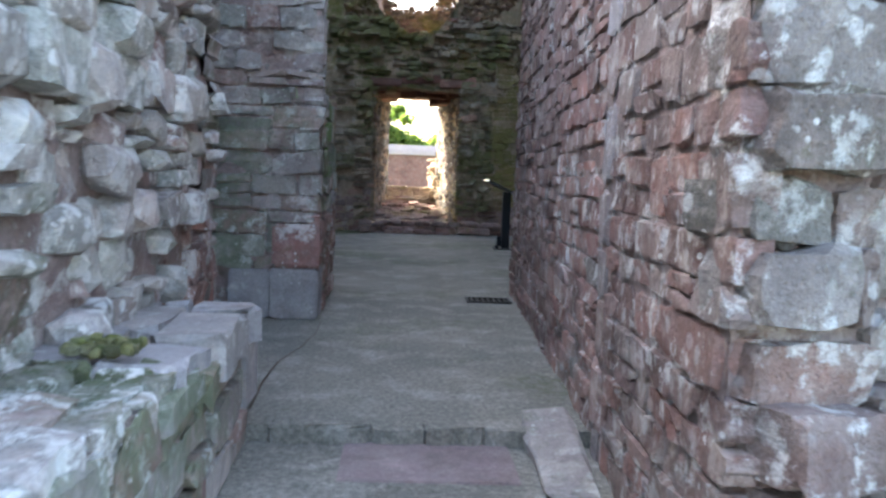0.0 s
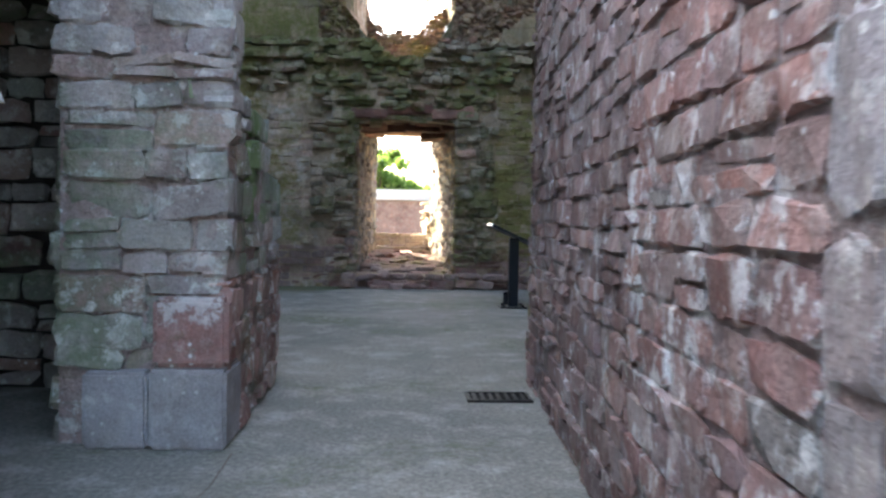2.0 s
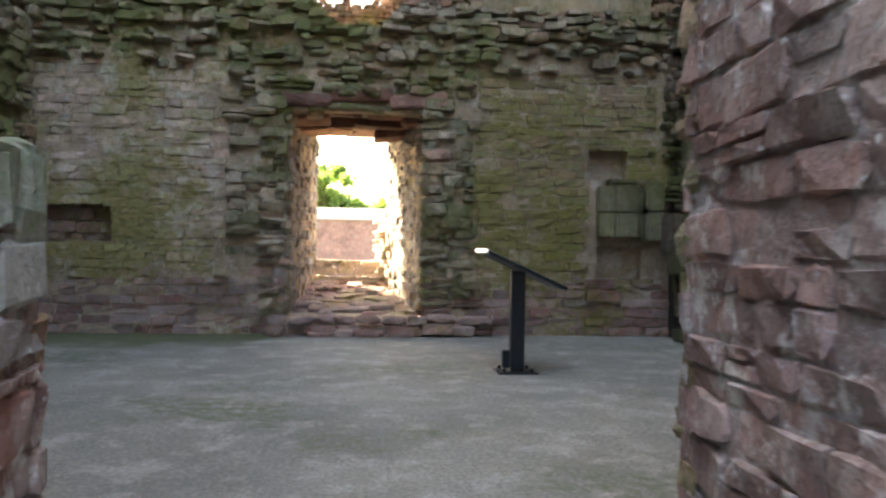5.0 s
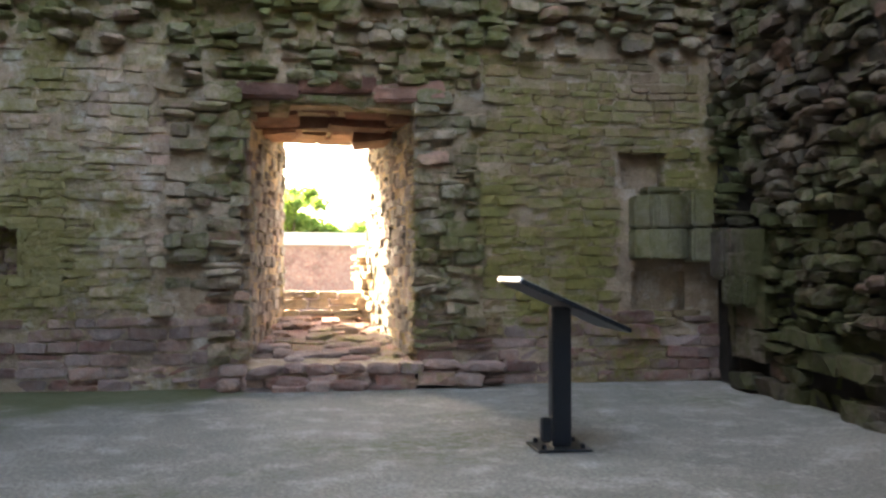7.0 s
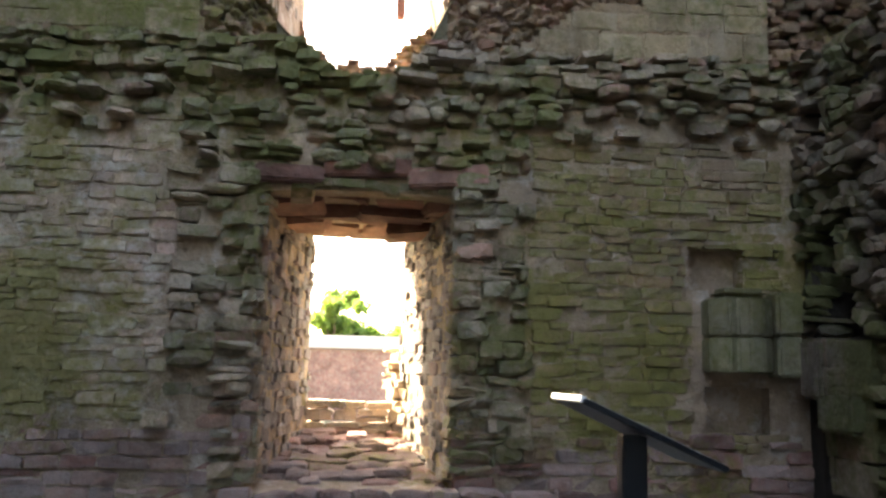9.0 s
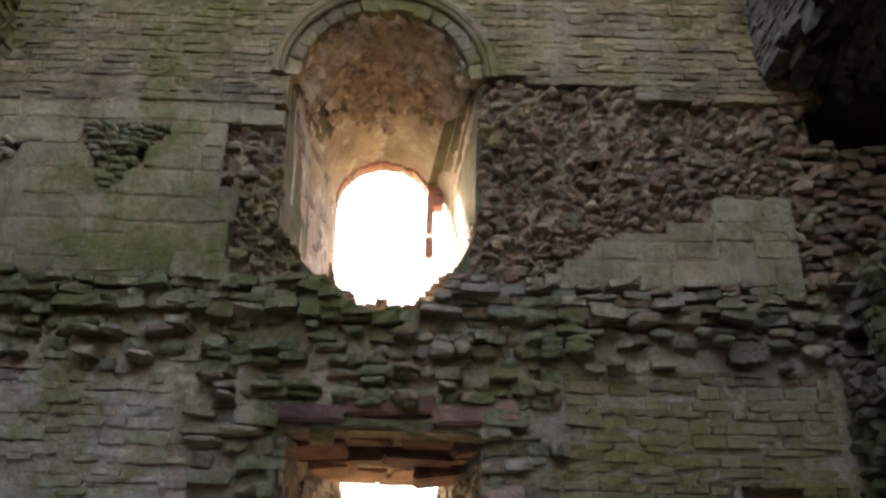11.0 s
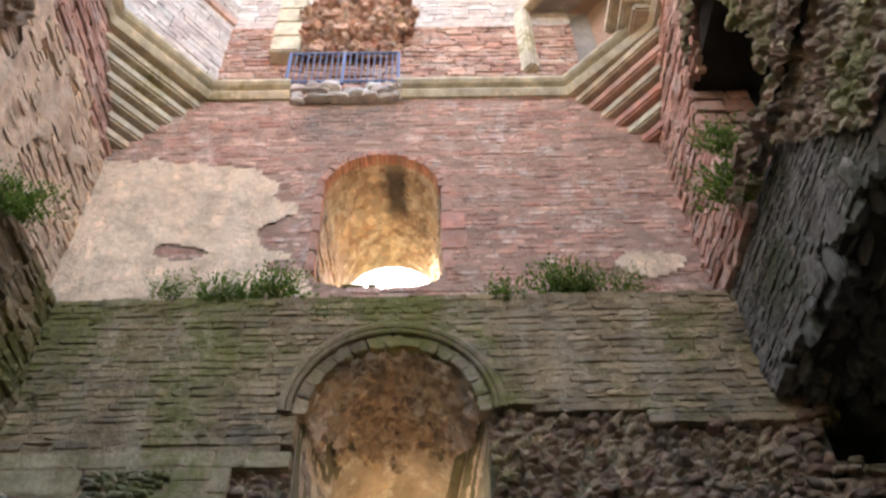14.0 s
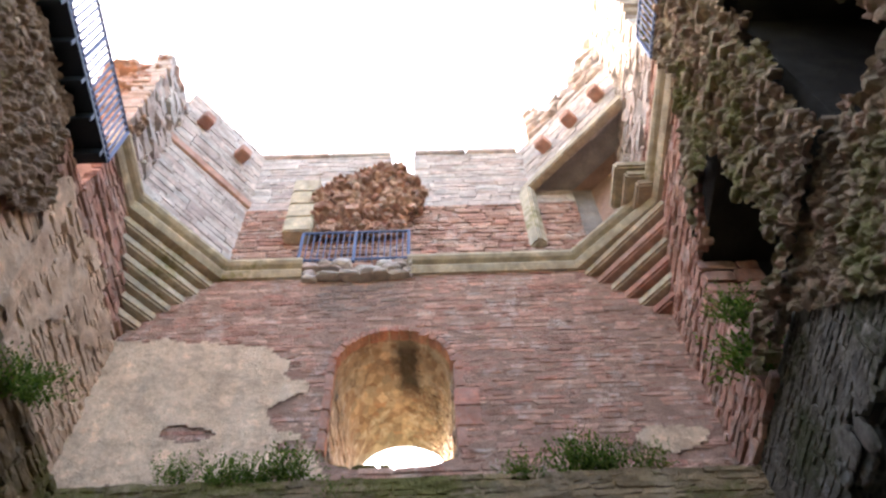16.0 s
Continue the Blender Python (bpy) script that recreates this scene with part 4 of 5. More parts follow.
rubble_sheet("vault_core", window_b, vault(-0.22, 1.03, 7.35, 1.01, Y_MID, 0.68, 7.05, 0.68, 23.4), 0.02, 0.98, 0.06, 2.4, M_VAULT, lambda u, v: v < 0.5 + 1.4 * math.sin(math.pi * u) + wobble(u * 6, v, 1.5, 0.6), 0.028, 0.12, 0.13, -0.03, 3.0, "rough brown rubble of the vault")
lay(window_c, courses(vault(-0.5, 0.92, 11.95, 0.87, Y_UP, 0.8, 12.12, 0.72, 23.6), 0.0, 1.0, 0.1, 2.55, (0.08, 0.16), (0.022, 0.05), None, 0.01, 0.12, wild=0.15, gap=0.0, seed=46), M_SOFFIT_TOP)
for f, b, s, seed in ((-1.42, -1.25, 1, 47), (0.42, 0.35, -1, 48)):
    face, w, h = jamb(f, Y_UP + 0.1, b, 23.6, 9.8, 11.95, s)
    lay(window_c, courses(face, 0.0, w, 0.0, h, (0.12, 0.22), (0.15, 0.4), None, 0.04, 0.1, wild=0.2, seed=seed), M_SOFFIT_TOP)
lay(north, courses(F_LOW, -1.15, 1.1, 3.28, 3.62, (0.08, 0.16), (0.14, 0.4), None, 0.16, 0.3, wild=0.5, seed=59), M_RUB, lambda p: True)
for x0, x1, seed in ((-1.42, -0.96, 57), (0.92, 1.4, 58)):
    lay(north, courses(F_LOW, x0, x1, 0.3, 3.5, (0.09, 0.19), (0.14, 0.32), None, 0.16, 0.3, wild=0.55, seed=seed), M_RUB, lambda p: True)
# lintels and rubble of the ground window
for i in range(7):
    y, x = 20.6 + 0.55 * i, -1.04 - 0.08 * (i == 0)
    z = (3.36, 3.3, 3.24, 3.27, 3.3, 3.34, 3.36)[i]
    while x < 0.9:
        w = rng.uniform(0.45, 1.0)
        drop = (rng.uniform(-0.05, 0.07) - 0.1 * (x < -0.7 or x + w > 0.75)) if i < 4 else 0.04
        bm = box_bm((-w / 2, 0.0, 0.0), (w / 2, 0.53, rng.uniform(0.16, 0.26)))
        for v in bm.verts:
            v.co += Vector((rng.uniform(-0.04, 0.04), rng.uniform(-0.06, 0.06), rng.uniform(-0.04, 0.04)))
        bmesh.ops.bevel(bm, geom=bm.edges[:], offset=0.025, segments=2, affect="EDGES")
        bm.transform(Matrix.Translation((x + w / 2, y, z + drop)) @ pose(0, 0, 0, rng.uniform(-6, 6), rng.uniform(-5, 5), rng.uniform(-5, 5)))
        part("lintel", bm, M_LINTEL, window_a)
        x += w + 0.01
SLOPE = lambda u, v: (Vector((u, 20.35 + v, 0.02 + 0.34 * min(1, v / 1.6) + 0.1 * max(0, v - 1.6))), Vector((1, 0, 0)), Vector((0, 1, 0.18)).normalized(), Vector((0, -0.2, 1)).normalized())
lay(window_a, courses(SLOPE, -1.0, 0.95, 0.0, 4.1, (0.14, 0.28), (0.18, 0.42), None, 0.08, 0.16, kind="mixed", wild=0.28, seed=51), M_BASE, lambda p: True)
lay(north, courses(flat((0, 20.5, 0), (1, 0, 0), (0, -1, 0)), -1.3, 2.0, 0.0, 0.3, (0.09, 0.17), (0.2, 0.44), None, 0.12, 0.26, kind="mixed", wild=0.25, seed=52), M_BASE, lambda p: True)
lay(north, courses(flat((-0.74, 24.25, 0.4), (1, 0, 0), (0, -1, 0)), 0.0, 1.3, 0.0, 0.62, (0.12, 0.2), (0.2, 0.5), None, 0.04, 0.3, seed=53), M_DRESS, lambda p: True)
outer = Vector((0.66, 23.5, 0.4)), Vector((0.42, 24.75, 0.4))
out_d = (outer[1] - outer[0]).normalized()
lay(window_a, courses(flat(outer[0], out_d, (-out_d.y, out_d.x, 0)), 0.0, 1.3, 0.0, 1.4, (0.1, 0.2), (0.14, 0.34), lambda u, v: v < 0.55 + 0.65 * u + wobble(u, v, 3.0, 0.2), 0.1, 0.3, wild=0.35, seed=60), M_DRESS, lambda p: True)
# recess with a drain-like carved stone
recess = thing("carved_stone", "mossy carved stone bracket with flutes on the wall", "stone")
OUTLINE = [(3.58, 20.85), (3.58, 20.52), (3.72, 20.36), (3.83, 20.4), (3.93, 20.33), (4.08, 20.34), (4.25, 20.5), (4.25, 20.85)]
for z0, z1 in ((1.5, 1.86), (1.866, 2.26)):
    bm = prism_bm(OUTLINE, z0, z1)
    bmesh.ops.bevel(bm, geom=bm.edges[:], offset=0.022, segments=2, affect="EDGES")
    part("block", bm, M_CARVED, recess)
for z0, z1 in ((1.46, 1.88), (1.89, 2.34)):
    part("side_block", box_bm((4.27, 20.44, z0), (4.56, 20.8, z1), 0.03), M_CARVED, recess)
part("cap", box_bm((3.68, 20.44, 2.265), (4.18, 20.8, 2.37), 0.05), M_CARVED, recess)
lay(north, courses(flat((0, Y_LOW - 0.02, 0), (1, 0, 0), (0, -1, 0)), 3.42, 4.62, 0.5, 0.86, (0.17, 0.2), (0.3, 0.55), None, 0.1, 0.25, seed=56), M_BASE, lambda p: True)

# ---- tower top: cornice, squinches, parapet ----
CORNER_R, CORNER_L = (4.1, 21.0), (-5.0, 21.0)
cornice = thing("cornice", "buff moulded stone cornice round the upper storey", "cornice", kind="structure")
PROFILE = [(-0.1, -0.32), (0.06, -0.32), (0.1, -0.26), (0.13, -0.2), (0.1, -0.14), (0.09, -0.1), (0.17, -0.06), (0.22, 0.0), (0.22, 0.07), (0.17, 0.12), (0.1, 0.16), (-0.1, 0.2)]
sweep("moulding", cornice, [(-5.0, 18.25, 14.75), (-5.0, 19.45, 14.75), (-3.65, 21.0, 14.75), (-2.2, 21.0, 14.75)], PROFILE, M_DRESS)
sweep("moulding", cornice, [(-0.3, 21.0, 14.75), (2.77, 21.0, 14.75), (4.1, 19.65, 14.75), (4.1, 17.2, 14.75)], PROFILE, M_DRESS)


def squinch(corner, sx, sy, material_a, material_b):
    ob = thing("squinch", "corbelled stone squinch of stepped courses across the corner", "squinch", "squinches")
    cx, cy = corner
    for i in range(6):
        d, z = 0.35 + 0.2 * i, 13.05 + 0.235 * i
        bm = prism_bm([(cx, cy), (cx - sx * d * 0.95, cy), (cx, cy - sy * d * 1.1)], z, z + 0.22)
        bmesh.ops.bevel(bm, geom=[e for e in bm.edges if abs(e.verts[0].co.z - e.verts[1].co.z) < 0.01], offset=0.04, segments=2, affect="EDGES")
        part("course", bm, material_a if i % 2 else material_b, ob)
    return ob


squinch((4.12, 21.04), 1, 1, M_DRESS, M_REDBLOCK)
squinch((-5.02, 21.04), -1, 1, M_DRESS, M_DRESS)
corbel = thing("corbel", "pale carved stone corbel under the broken rib", "corbel")
for i, (w, z) in enumerate(((0.62, 14.95), (0.46, 14.75), (0.3, 14.55))):
    part("tier", box_bm((4.0 - w, 19.5 - w / 2, z), (4.14, 19.75 + w / 2, z + 0.2), 0.04), M_DRESS, corbel)

parapet = thing("parapet", "pale stone parapet walls of the broken upper storey", "parapet", kind="structure")
top_n = lambda x: 19.0 if -0.72 < x < -0.22 else 20.1
solid("core", (-5.4, Y_TOP + 0.025, 14.75), (-0.74, 22.1, 20.0), M_MORTAR_PALE, parapet)
solid("core", (-0.74, Y_TOP + 0.04, 14.75), (-0.2, 22.1, 18.9), M_MORTAR_PALE, parapet)
solid("core", (-0.2, Y_TOP + 0.04, 14.75), (4.6, 22.1, 20.0), M_MORTAR_PALE, parapet)
F_TOP = flat((0, Y_TOP, 0), (1, 0, 0), (0, -1, 0))
lay(parapet, courses(F_TOP, -4.0, 3.2, 14.9, 17.4, (0.1, 0.15), (0.2, 0.5), None, 0.02, 0.12, seed=61), M_UP, lambda p: True)
lay(parapet, courses(F_TOP, -4.0, 3.2, 17.4, 19.9, (0.14, 0.2), (0.25, 0.6), lambda x, z: z < top_n(x) - 0.1, 0.012, 0.12, kind="ashlar", gap=0.003, seed=62), M_TOP, lambda p: True)
for x0, x1 in ((-3.9, -2.2), (-2.18, -0.75), (-0.2, 1.0), (1.02, 2.2)):
    part("coping", box_bm((x0, Y_TOP - 0.06, 19.92), (x1, 22.2, 20.12), 0.03), M_TOP, parapet)


def diagonal(a, b, z0, z1, material, seed, holes=None, thick=0.7):
    """A wall across a corner of the octagon."""
    a, b = Vector((*a, 0)), Vector((*b, 0))
    d = (b - a).normalized()
    n = Vector((d.y, -d.x, 0))
    face = flat(a, d, n)
    w = (b - a).length
    spans = [(0.0, w, z0, z1)] if holes is None else holes
    for u0, u1, s0, s1 in spans:
        p = [a + d * u0 - n * 0.04, a + d * u1 - n * 0.04, a + d * u1 - n * thick, a + d * u0 - n * thick]
        part("core", prism_bm([(q.x, q.y) for q in p], s0, s1), M_MORTAR_PALE, parapet)
        lay(parapet, courses(face, u0, u1, s0, s1, (0.13, 0.2), (0.25, 0.55), None, 0.014, 0.12, kind="ashlar", gap=0.003, seed=seed), material, lambda p: True)
    return face, w, n, d


fl, wl, nl, dl = diagonal((-5.05, 19.55), (-3.7, 21.2), 14.9, 20.0, M_TOP, 63)
for u in (0.45, 1.5):
    p = fl(u, 19.0)[0]
    part("corbel_stone", box_bm((-0.14, -0.02, -0.14), (0.14, 0.3, 0.14), 0.03, Matrix.Translation(p) @ pose(0, 0, 0, 0, 0, math.degrees(math.atan2(nl.y, nl.x)) - 90)), M_REDBLOCK, parapet)
sweep("band", parapet, [tuple(fl(-0.1, 17.6)[0]), tuple(fl(wl, 17.6)[0])], [(0, -0.12), (0.06, -0.1), (0.06, 0.1), (0, 0.14)], M_REDBLOCK)
fr, wr, nr, dr = diagonal((2.3, 21.2), (4.15, 19.2), 14.9, 20.0, M_TOP, 64, [(-0.2, 0.02, 14.9, 20.1), (0.0, 2.75, 17.95, 20.1)])
part("hood_beam", box_bm((-0.15, -0.05, -0.12), (2.75, 0.16, 0.12), 0.03, Matrix.Translation(fr(0, 17.95)[0]) @ pose(0, 0, 0, 0, 0, math.degrees(math.atan2(dr.y, dr.x))) @ Matrix.Diagonal((1, -1, 1, 1)).inverted()), M_DRESS, parapet, "pale stone beam over the corner recess")
for u in (0.7, 1.5, 2.3):
    p = fr(u, 19.0)[0]
    part("corbel_stone", box_bm((-0.14, -0.02, -0.14), (0.14, 0.3, 0.14), 0.03, Matrix.Translation(p) @ pose(0, 0, 0, 0, 0, math.degrees(math.atan2(nr.y, nr.x)) - 90)), M_REDBLOCK, parapet)
jag = lambda u: float(np.interp(u, (0.0, 0.25, 0.3, 0.75, 0.8, 1.6, 2.2, 2.75), (20.15, 20.2, 21.6, 21.5, 20.9, 21.0, 21.6, 22.3)))
lay(parapet, courses(fr, 0.2, 2.75, 20.1, 22.4, (0.16, 0.26), (0.25, 0.5), lambda u, v: v < jag(u) + wobble(u, v, 2.5, 0.3), 0.05, 0.5, kind="mixed", wild=0.15, seed=67), M_TOP, lambda p: True)
# Back wall and ceiling slab added to keep sky light out of the recess.
q = [fr(u, 0)[0] - nr * k for u, k in ((-0.3, 1.0), (2.9, 1.0), (2.9, 1.5), (-0.3, 1.5))]
part("core", prism_bm([(p.x, p.y) for p in q], 14.75, 19.0), M_MORTAR_PINK, parapet)
q = [fr(u, 0)[0] - nr * k for u, k in ((0.0, 0.3), (2.75, 0.3), (2.75, 1.0), (0.0, 1.0))]
part("core", prism_bm([(p.x, p.y) for p in q], 17.97, 18.5), M_MORTAR_PINK, parapet)
part("jamb_post", box_bm((-0.2, -0.04, 15.6), (0.12, 0.2, 17.84), 0.04, Matrix.Translation(fr(0, 0)[0]) @ pose(0, 0, 0, 0, 0, math.degrees(math.atan2(dr.y, dr.x)) ) @ Matrix.Diagonal((1, -1, 1, 1))), M_DRESS, parapet, "pale worn post of the corner recess")
# broken fireplace in the top storey
breach = thing("broken_chimney", "torn reddish rubble of a broken chimney breast", "chimney")
F_BR = lambda u, v: (Vector((u, Y_TOP - 0.1 - 0.55 * max(0, (v - 16.6) / 2.4), v)), Vector((1, 0, 0)), Vector((0, 0, 1)), Vector((0, -1, -0.25)).normalized())
lay(breach, courses(F_BR, -2.3, 0.2, 16.0, 18.5, (0.08, 0.16), (0.11, 0.28), lambda x, z: inside_polygon([(-2.25, 16.0), (-2.25, 17.3), (-1.9, 17.9), (-0.9, 18.4), (-0.35, 18.2), (0.15, 17.3), (-0.3, 16.6), (-0.45, 16.0)], x + wobble(x, z, 2, 0.2), z) and wobble(x, z, 3.0, 1.0, 15.0) > 0.1, 0.22, 0.3, kind="mixed", wild=0.7, seed=65), M_BREACH, lambda p: True)
rubble_sheet("torn_face", breach, F_BR, -2.3, 0.25, 16.0, 18.5, M_BREACH_BED, lambda x, z: inside_polygon([(-2.25, 16.0), (-2.25, 17.3), (-1.9, 17.9), (-0.9, 18.4), (-0.35, 18.2), (0.15, 17.3), (-0.3, 16.6), (-0.45, 16.0)], x + wobble(x, z, 2, 0.2), z), 0.035, 0.15, 0.3, 0.0)
bm = box_bm((-2.0, Y_TOP - 0.05, 16.1), (-0.55, Y_TOP + 0.2, 17.7), 0.1)
part("core", bm, M_BREACH, breach)
for z in (16.0, 16.55, 17.1, 17.65):
    part("jamb_block", box_bm((-2.75, Y_TOP - 0.32, z), (-2.2, Y_TOP + 0.1, z + 0.53), 0.03), M_DRESS, breach)


def railing(name, a, b, height, label, bar=0.013):
    """Upright bars between two rails, from a to b."""
    ob = thing(name, label, "railing", "railings")
    a, b = Vector(a), Vector(b)
    up = Vector((0, 0, height))
    part("rail", rod_bm(a + up, b + up, 0.03), M_RAIL, ob)
    part("rail", rod_bm(a + up * 0.08, b + up * 0.08, 0.025), M_RAIL, ob)
    n = int((b - a).length / 0.11)
    for i in range(n + 1):
        p = a.lerp(b, i / n)
        part("bar", rod_bm(p, p + up, 0.035 if i in (0, n // 2, n) else bar, sides=6), M_RAIL, ob)
    return ob


railing("railing", (-2.3, 20.86, 14.75), (-0.28, 20.86, 14.75), 1.05, "blue-grey steel railing across the opening in the cornice")
lay(cornice, courses(flat((0, 20.9, 14.3), (1, 0, 0), (0, -1, 0)), -2.2, -0.2, 0.0, 0.45, (0.1, 0.2), (0.2, 0.4), None, 0.1, 0.3, "lump", wild=0.4, seed=66), M_TOP)

# ---- west wall, set back above the ledge ----
west = thing("wall_west", "rough rubble side wall with plaster remains and ferns", "wall", kind="structure")
solid("core", (-7.6, 10.4, -0.34), (-4.66, 20.8, 9.15), M_MORTAR_GREEN, west)
solid("core", (-7.6, 10.4, 9.15), (-5.06, 21.2, 13.05), M_MORTAR_PINK, west)
solid("core", (-7.6, 10.4, 13.05), (-5.06, 15.3, 17.4), M_MORTAR_PINK, west)
solid("core", (-6.3, 18.45, 13.05), (-5.06, 21.2, 14.75), M_MORTAR_PINK, west)
gone = lambda u, v: v > 13.05 and 4.6 + wobble(u, v, 1.5, 0.4) < u < 7.75

F_WL, F_WU = flat((XL, 10.6, 0), (0, 1, 0), (1, 0, 0)), flat((-5.0, 10.6, 0), (0, 1, 0), (1, 0, 0))
lay(west, courses(F_WL, 0.0, 10.0, 0.0, 4.6, (0.12, 0.22), (0.2, 0.5), None, 0.12, 0.25, wild=0.3, seed=71), M_RUB)
lay(west, courses(F_WL, 0.0, 10.0, 4.6, 9.2, (0.09, 0.15), (0.18, 0.45), None, 0.06, 0.2, wild=0.15, seed=72), M_MID, lambda p: p[1] > 19.3)
torn_w = lambda u, v: u < 6.6 + wobble(u, v, 0.8, 1.2) + (v - 9.2) * 0.1
plast_w = lambda u, v: u > 7.1 + wobble(u, v, 1.2, 1.0) and v < 12.8 + wobble(u, v, 2, 0.5, 3)
lay(west, courses(F_WU, 0.0, 10.5, 9.2, 17.5, (0.1, 0.16), (0.18, 0.45), lambda u, v: not torn_w(u, v) and not plast_w(u, v) and not gone(u, v) and v < 14.75, 0.05, 0.15, wild=0.1, seed=73), M_UP)
bare_w = lambda u, v: noise.noise(Vector((u * 0.9, v * 0.9, 2.2))) + 0.3 * noise.noise(Vector((u * 3.1, v * 3.1, 7.0)))
lay(west, courses(F_WU, 5.0, 10.4, 9.2, 13.3, (0.08, 0.15), (0.16, 0.4), lambda u, v: plast_w(u, v) and not torn_w(u, v), 0.035, 0.15, wild=0.15, seed=77), M_PLASTER)
lay(west, courses(F_WU, 0.0, 8.6, 9.2, 17.7, (0.075, 0.12), (0.09, 0.2), lambda u, v: torn_w(u, v) and not gone(u, v) and wobble(u, v, 3.0, 1.0, 14.0) > 0.2, 0.22, 0.16, kind="mixed", wild=0.9, gap=0.01, seed=74), M_CORE_UP)
rubble_sheet("core_face", west, F_WU, 2.5, 8.4, 9.2, 17.0, M_CORE_UP, lambda u, v: torn_w(u, v) and not gone(u, v), 0.04, 0.14, 0.2, 0.05, label="torn rubble core")
relief_sheet("plaster", west, F_WU, 5.5, 10.35, 9.25, 13.2, M_PLASTER, lambda u, v: plast_w(u, v) and not torn_w(u, v) and bare_w(u, v) < 0.02, 0.07, 0.06, 0.03, "stained lime plaster")
lay(west, courses(flat((-5.1, 10.6, 9.15), (0, 1, 0), (0, 0, 1)), 0.0, 10.0, -0.55, 0.1, (0.2, 0.3), (0.25, 0.6), None, 0.06, 0.12, wild=0.3, seed=75), M_MID)
stub = thing("broken_wall_stub", "broken end of the upper wall, red core against the sky", "wall")
part("core", prism_bm([(-5.1, 18.5), (-5.1, 19.6), (-6.3, 19.6), (-6.3, 18.4)], 14.75, 18.9), M_MORTAR_PINK, stub)
lay(stub, courses(flat((-6.35, 18.4, 14.9), (1, 0.05, 0), (0, -1, 0)), 0.0, 1.2, 0.3, 4.4, (0.1, 0.2), (0.14, 0.34), lambda u, v: v < 4.0 + wobble(u, v, 2.0, 0.6), 0.2, 0.4, kind="mixed", wild=0.5, seed=76), M_BREACH, lambda p: True)
lay(stub, courses(flat((-5.04, 18.3, 14.9), (0, 1, 0), (1, 0, 0)), 0.0, 1.3, 0.0, 4.6, (0.16, 0.26), (0.25, 0.5), lambda u, v: v < 4.2 + wobble(u, v, 2.5, 0.5), 0.05, 0.4, wild=0.08, seed=78), M_TOP, lambda p: True)
lay(stub, courses(flat((-6.3, 18.5, 18.9), (1, 0, 0), (0, 0, 1)), 0.0, 1.3, 0.0, 1.0, (0.16, 0.26), (0.2, 0.4), None, 0.2, 0.3, kind="lump", wild=0.4, seed=79), M_BREACH)
walkway = thing("walkway", "dark steel walkway with blue-grey railing", "walkway")
part("deck", box_bm((-5.6, 14.9, 13.12), (-4.6, 18.0, 13.2), 0.01), M_STEEL, walkway)
for y in np.arange(15.0, 18.0, 0.55):
    part("joist", box_bm((-5.6, y, 12.94), (-4.6, y + 0.07, 13.12), 0.008), M_STEEL, walkway)
railing("railing", (-4.62, 14.9, 13.2), (-4.62, 18.0, 13.2), 1.05, "blue-grey steel railing along the walkway", 0.022)

# ---- east wall ----
east = thing("wall_east", "torn red sandstone side wall with dark openings", "wall", kind="structure")
# Core colour holds the shade inside the slits, cave and holes.
solid("core", (4.74, 10.4, -0.34), (9.2, 20.9, 4.6), M_MORTAR_SHADE, east, [box((4.4, 19.7, 1.86), (8.8, 20.45, 3.05)), box((4.4, 20.1, 3.95), (7.0, 20.5, 4.35)), box((4.4, 20.2, 0.02), (7.5, 20.5, 0.95))])
solid("core", (4.26, 10.4, 4.6), (11.4, 20.9, 9.2), M_MORTAR_SHADE, east, [box((3.9, 15.6, 4.4), (10.7, 20.95, 7.5)), box((3.9, 14.6, 8.7), (7.4, 15.95, 9.4))])
solid("core", (4.2, 10.4, 9.2), (8.2, 21.2, 16.0), M_MORTAR_SHADE, east, [box((3.9, 17.4, 9.3), (7.2, 19.55, 12.3)), box((3.9, 14.6, 9.0), (7.4, 15.95, 12.5))])
F_EL, F_EM, F_EU = flat((4.7, 10.6, 0), (0, 1, 0), (-1, 0, 0)), flat((4.2, 10.6, 0), (0, 1, 0), (-1, 0, 0)), flat((4.12, 10.6, 0), (0, 1, 0), (-1, 0, 0))
slit = lambda u, v: (9.1 + wobble(u, v, 2, 0.2) < u < 9.8 and 1.86 < v < 3.0 + wobble(u, v, 3, 0.2)) or (9.5 < u < 9.9 and 3.95 < v < 4.3) or (u > 9.55 and v < 0.95) or (u > 8.8 and 0.3 < v < 1.86)
# The falling-off light low on this wall is coloured into its rubble.
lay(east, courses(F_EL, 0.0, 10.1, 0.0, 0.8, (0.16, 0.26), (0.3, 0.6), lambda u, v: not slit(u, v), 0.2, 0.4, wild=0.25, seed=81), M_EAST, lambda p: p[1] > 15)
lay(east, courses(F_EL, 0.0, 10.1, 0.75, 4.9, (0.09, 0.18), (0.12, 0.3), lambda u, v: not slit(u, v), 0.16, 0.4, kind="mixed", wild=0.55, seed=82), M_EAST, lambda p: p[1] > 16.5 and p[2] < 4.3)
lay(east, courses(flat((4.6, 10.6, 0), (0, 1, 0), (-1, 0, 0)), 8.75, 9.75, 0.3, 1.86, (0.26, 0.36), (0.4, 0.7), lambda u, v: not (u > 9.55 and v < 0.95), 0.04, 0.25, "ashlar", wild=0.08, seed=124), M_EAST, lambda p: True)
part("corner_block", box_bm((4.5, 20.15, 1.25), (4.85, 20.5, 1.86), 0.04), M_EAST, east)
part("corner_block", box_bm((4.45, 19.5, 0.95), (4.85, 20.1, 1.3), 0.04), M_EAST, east)
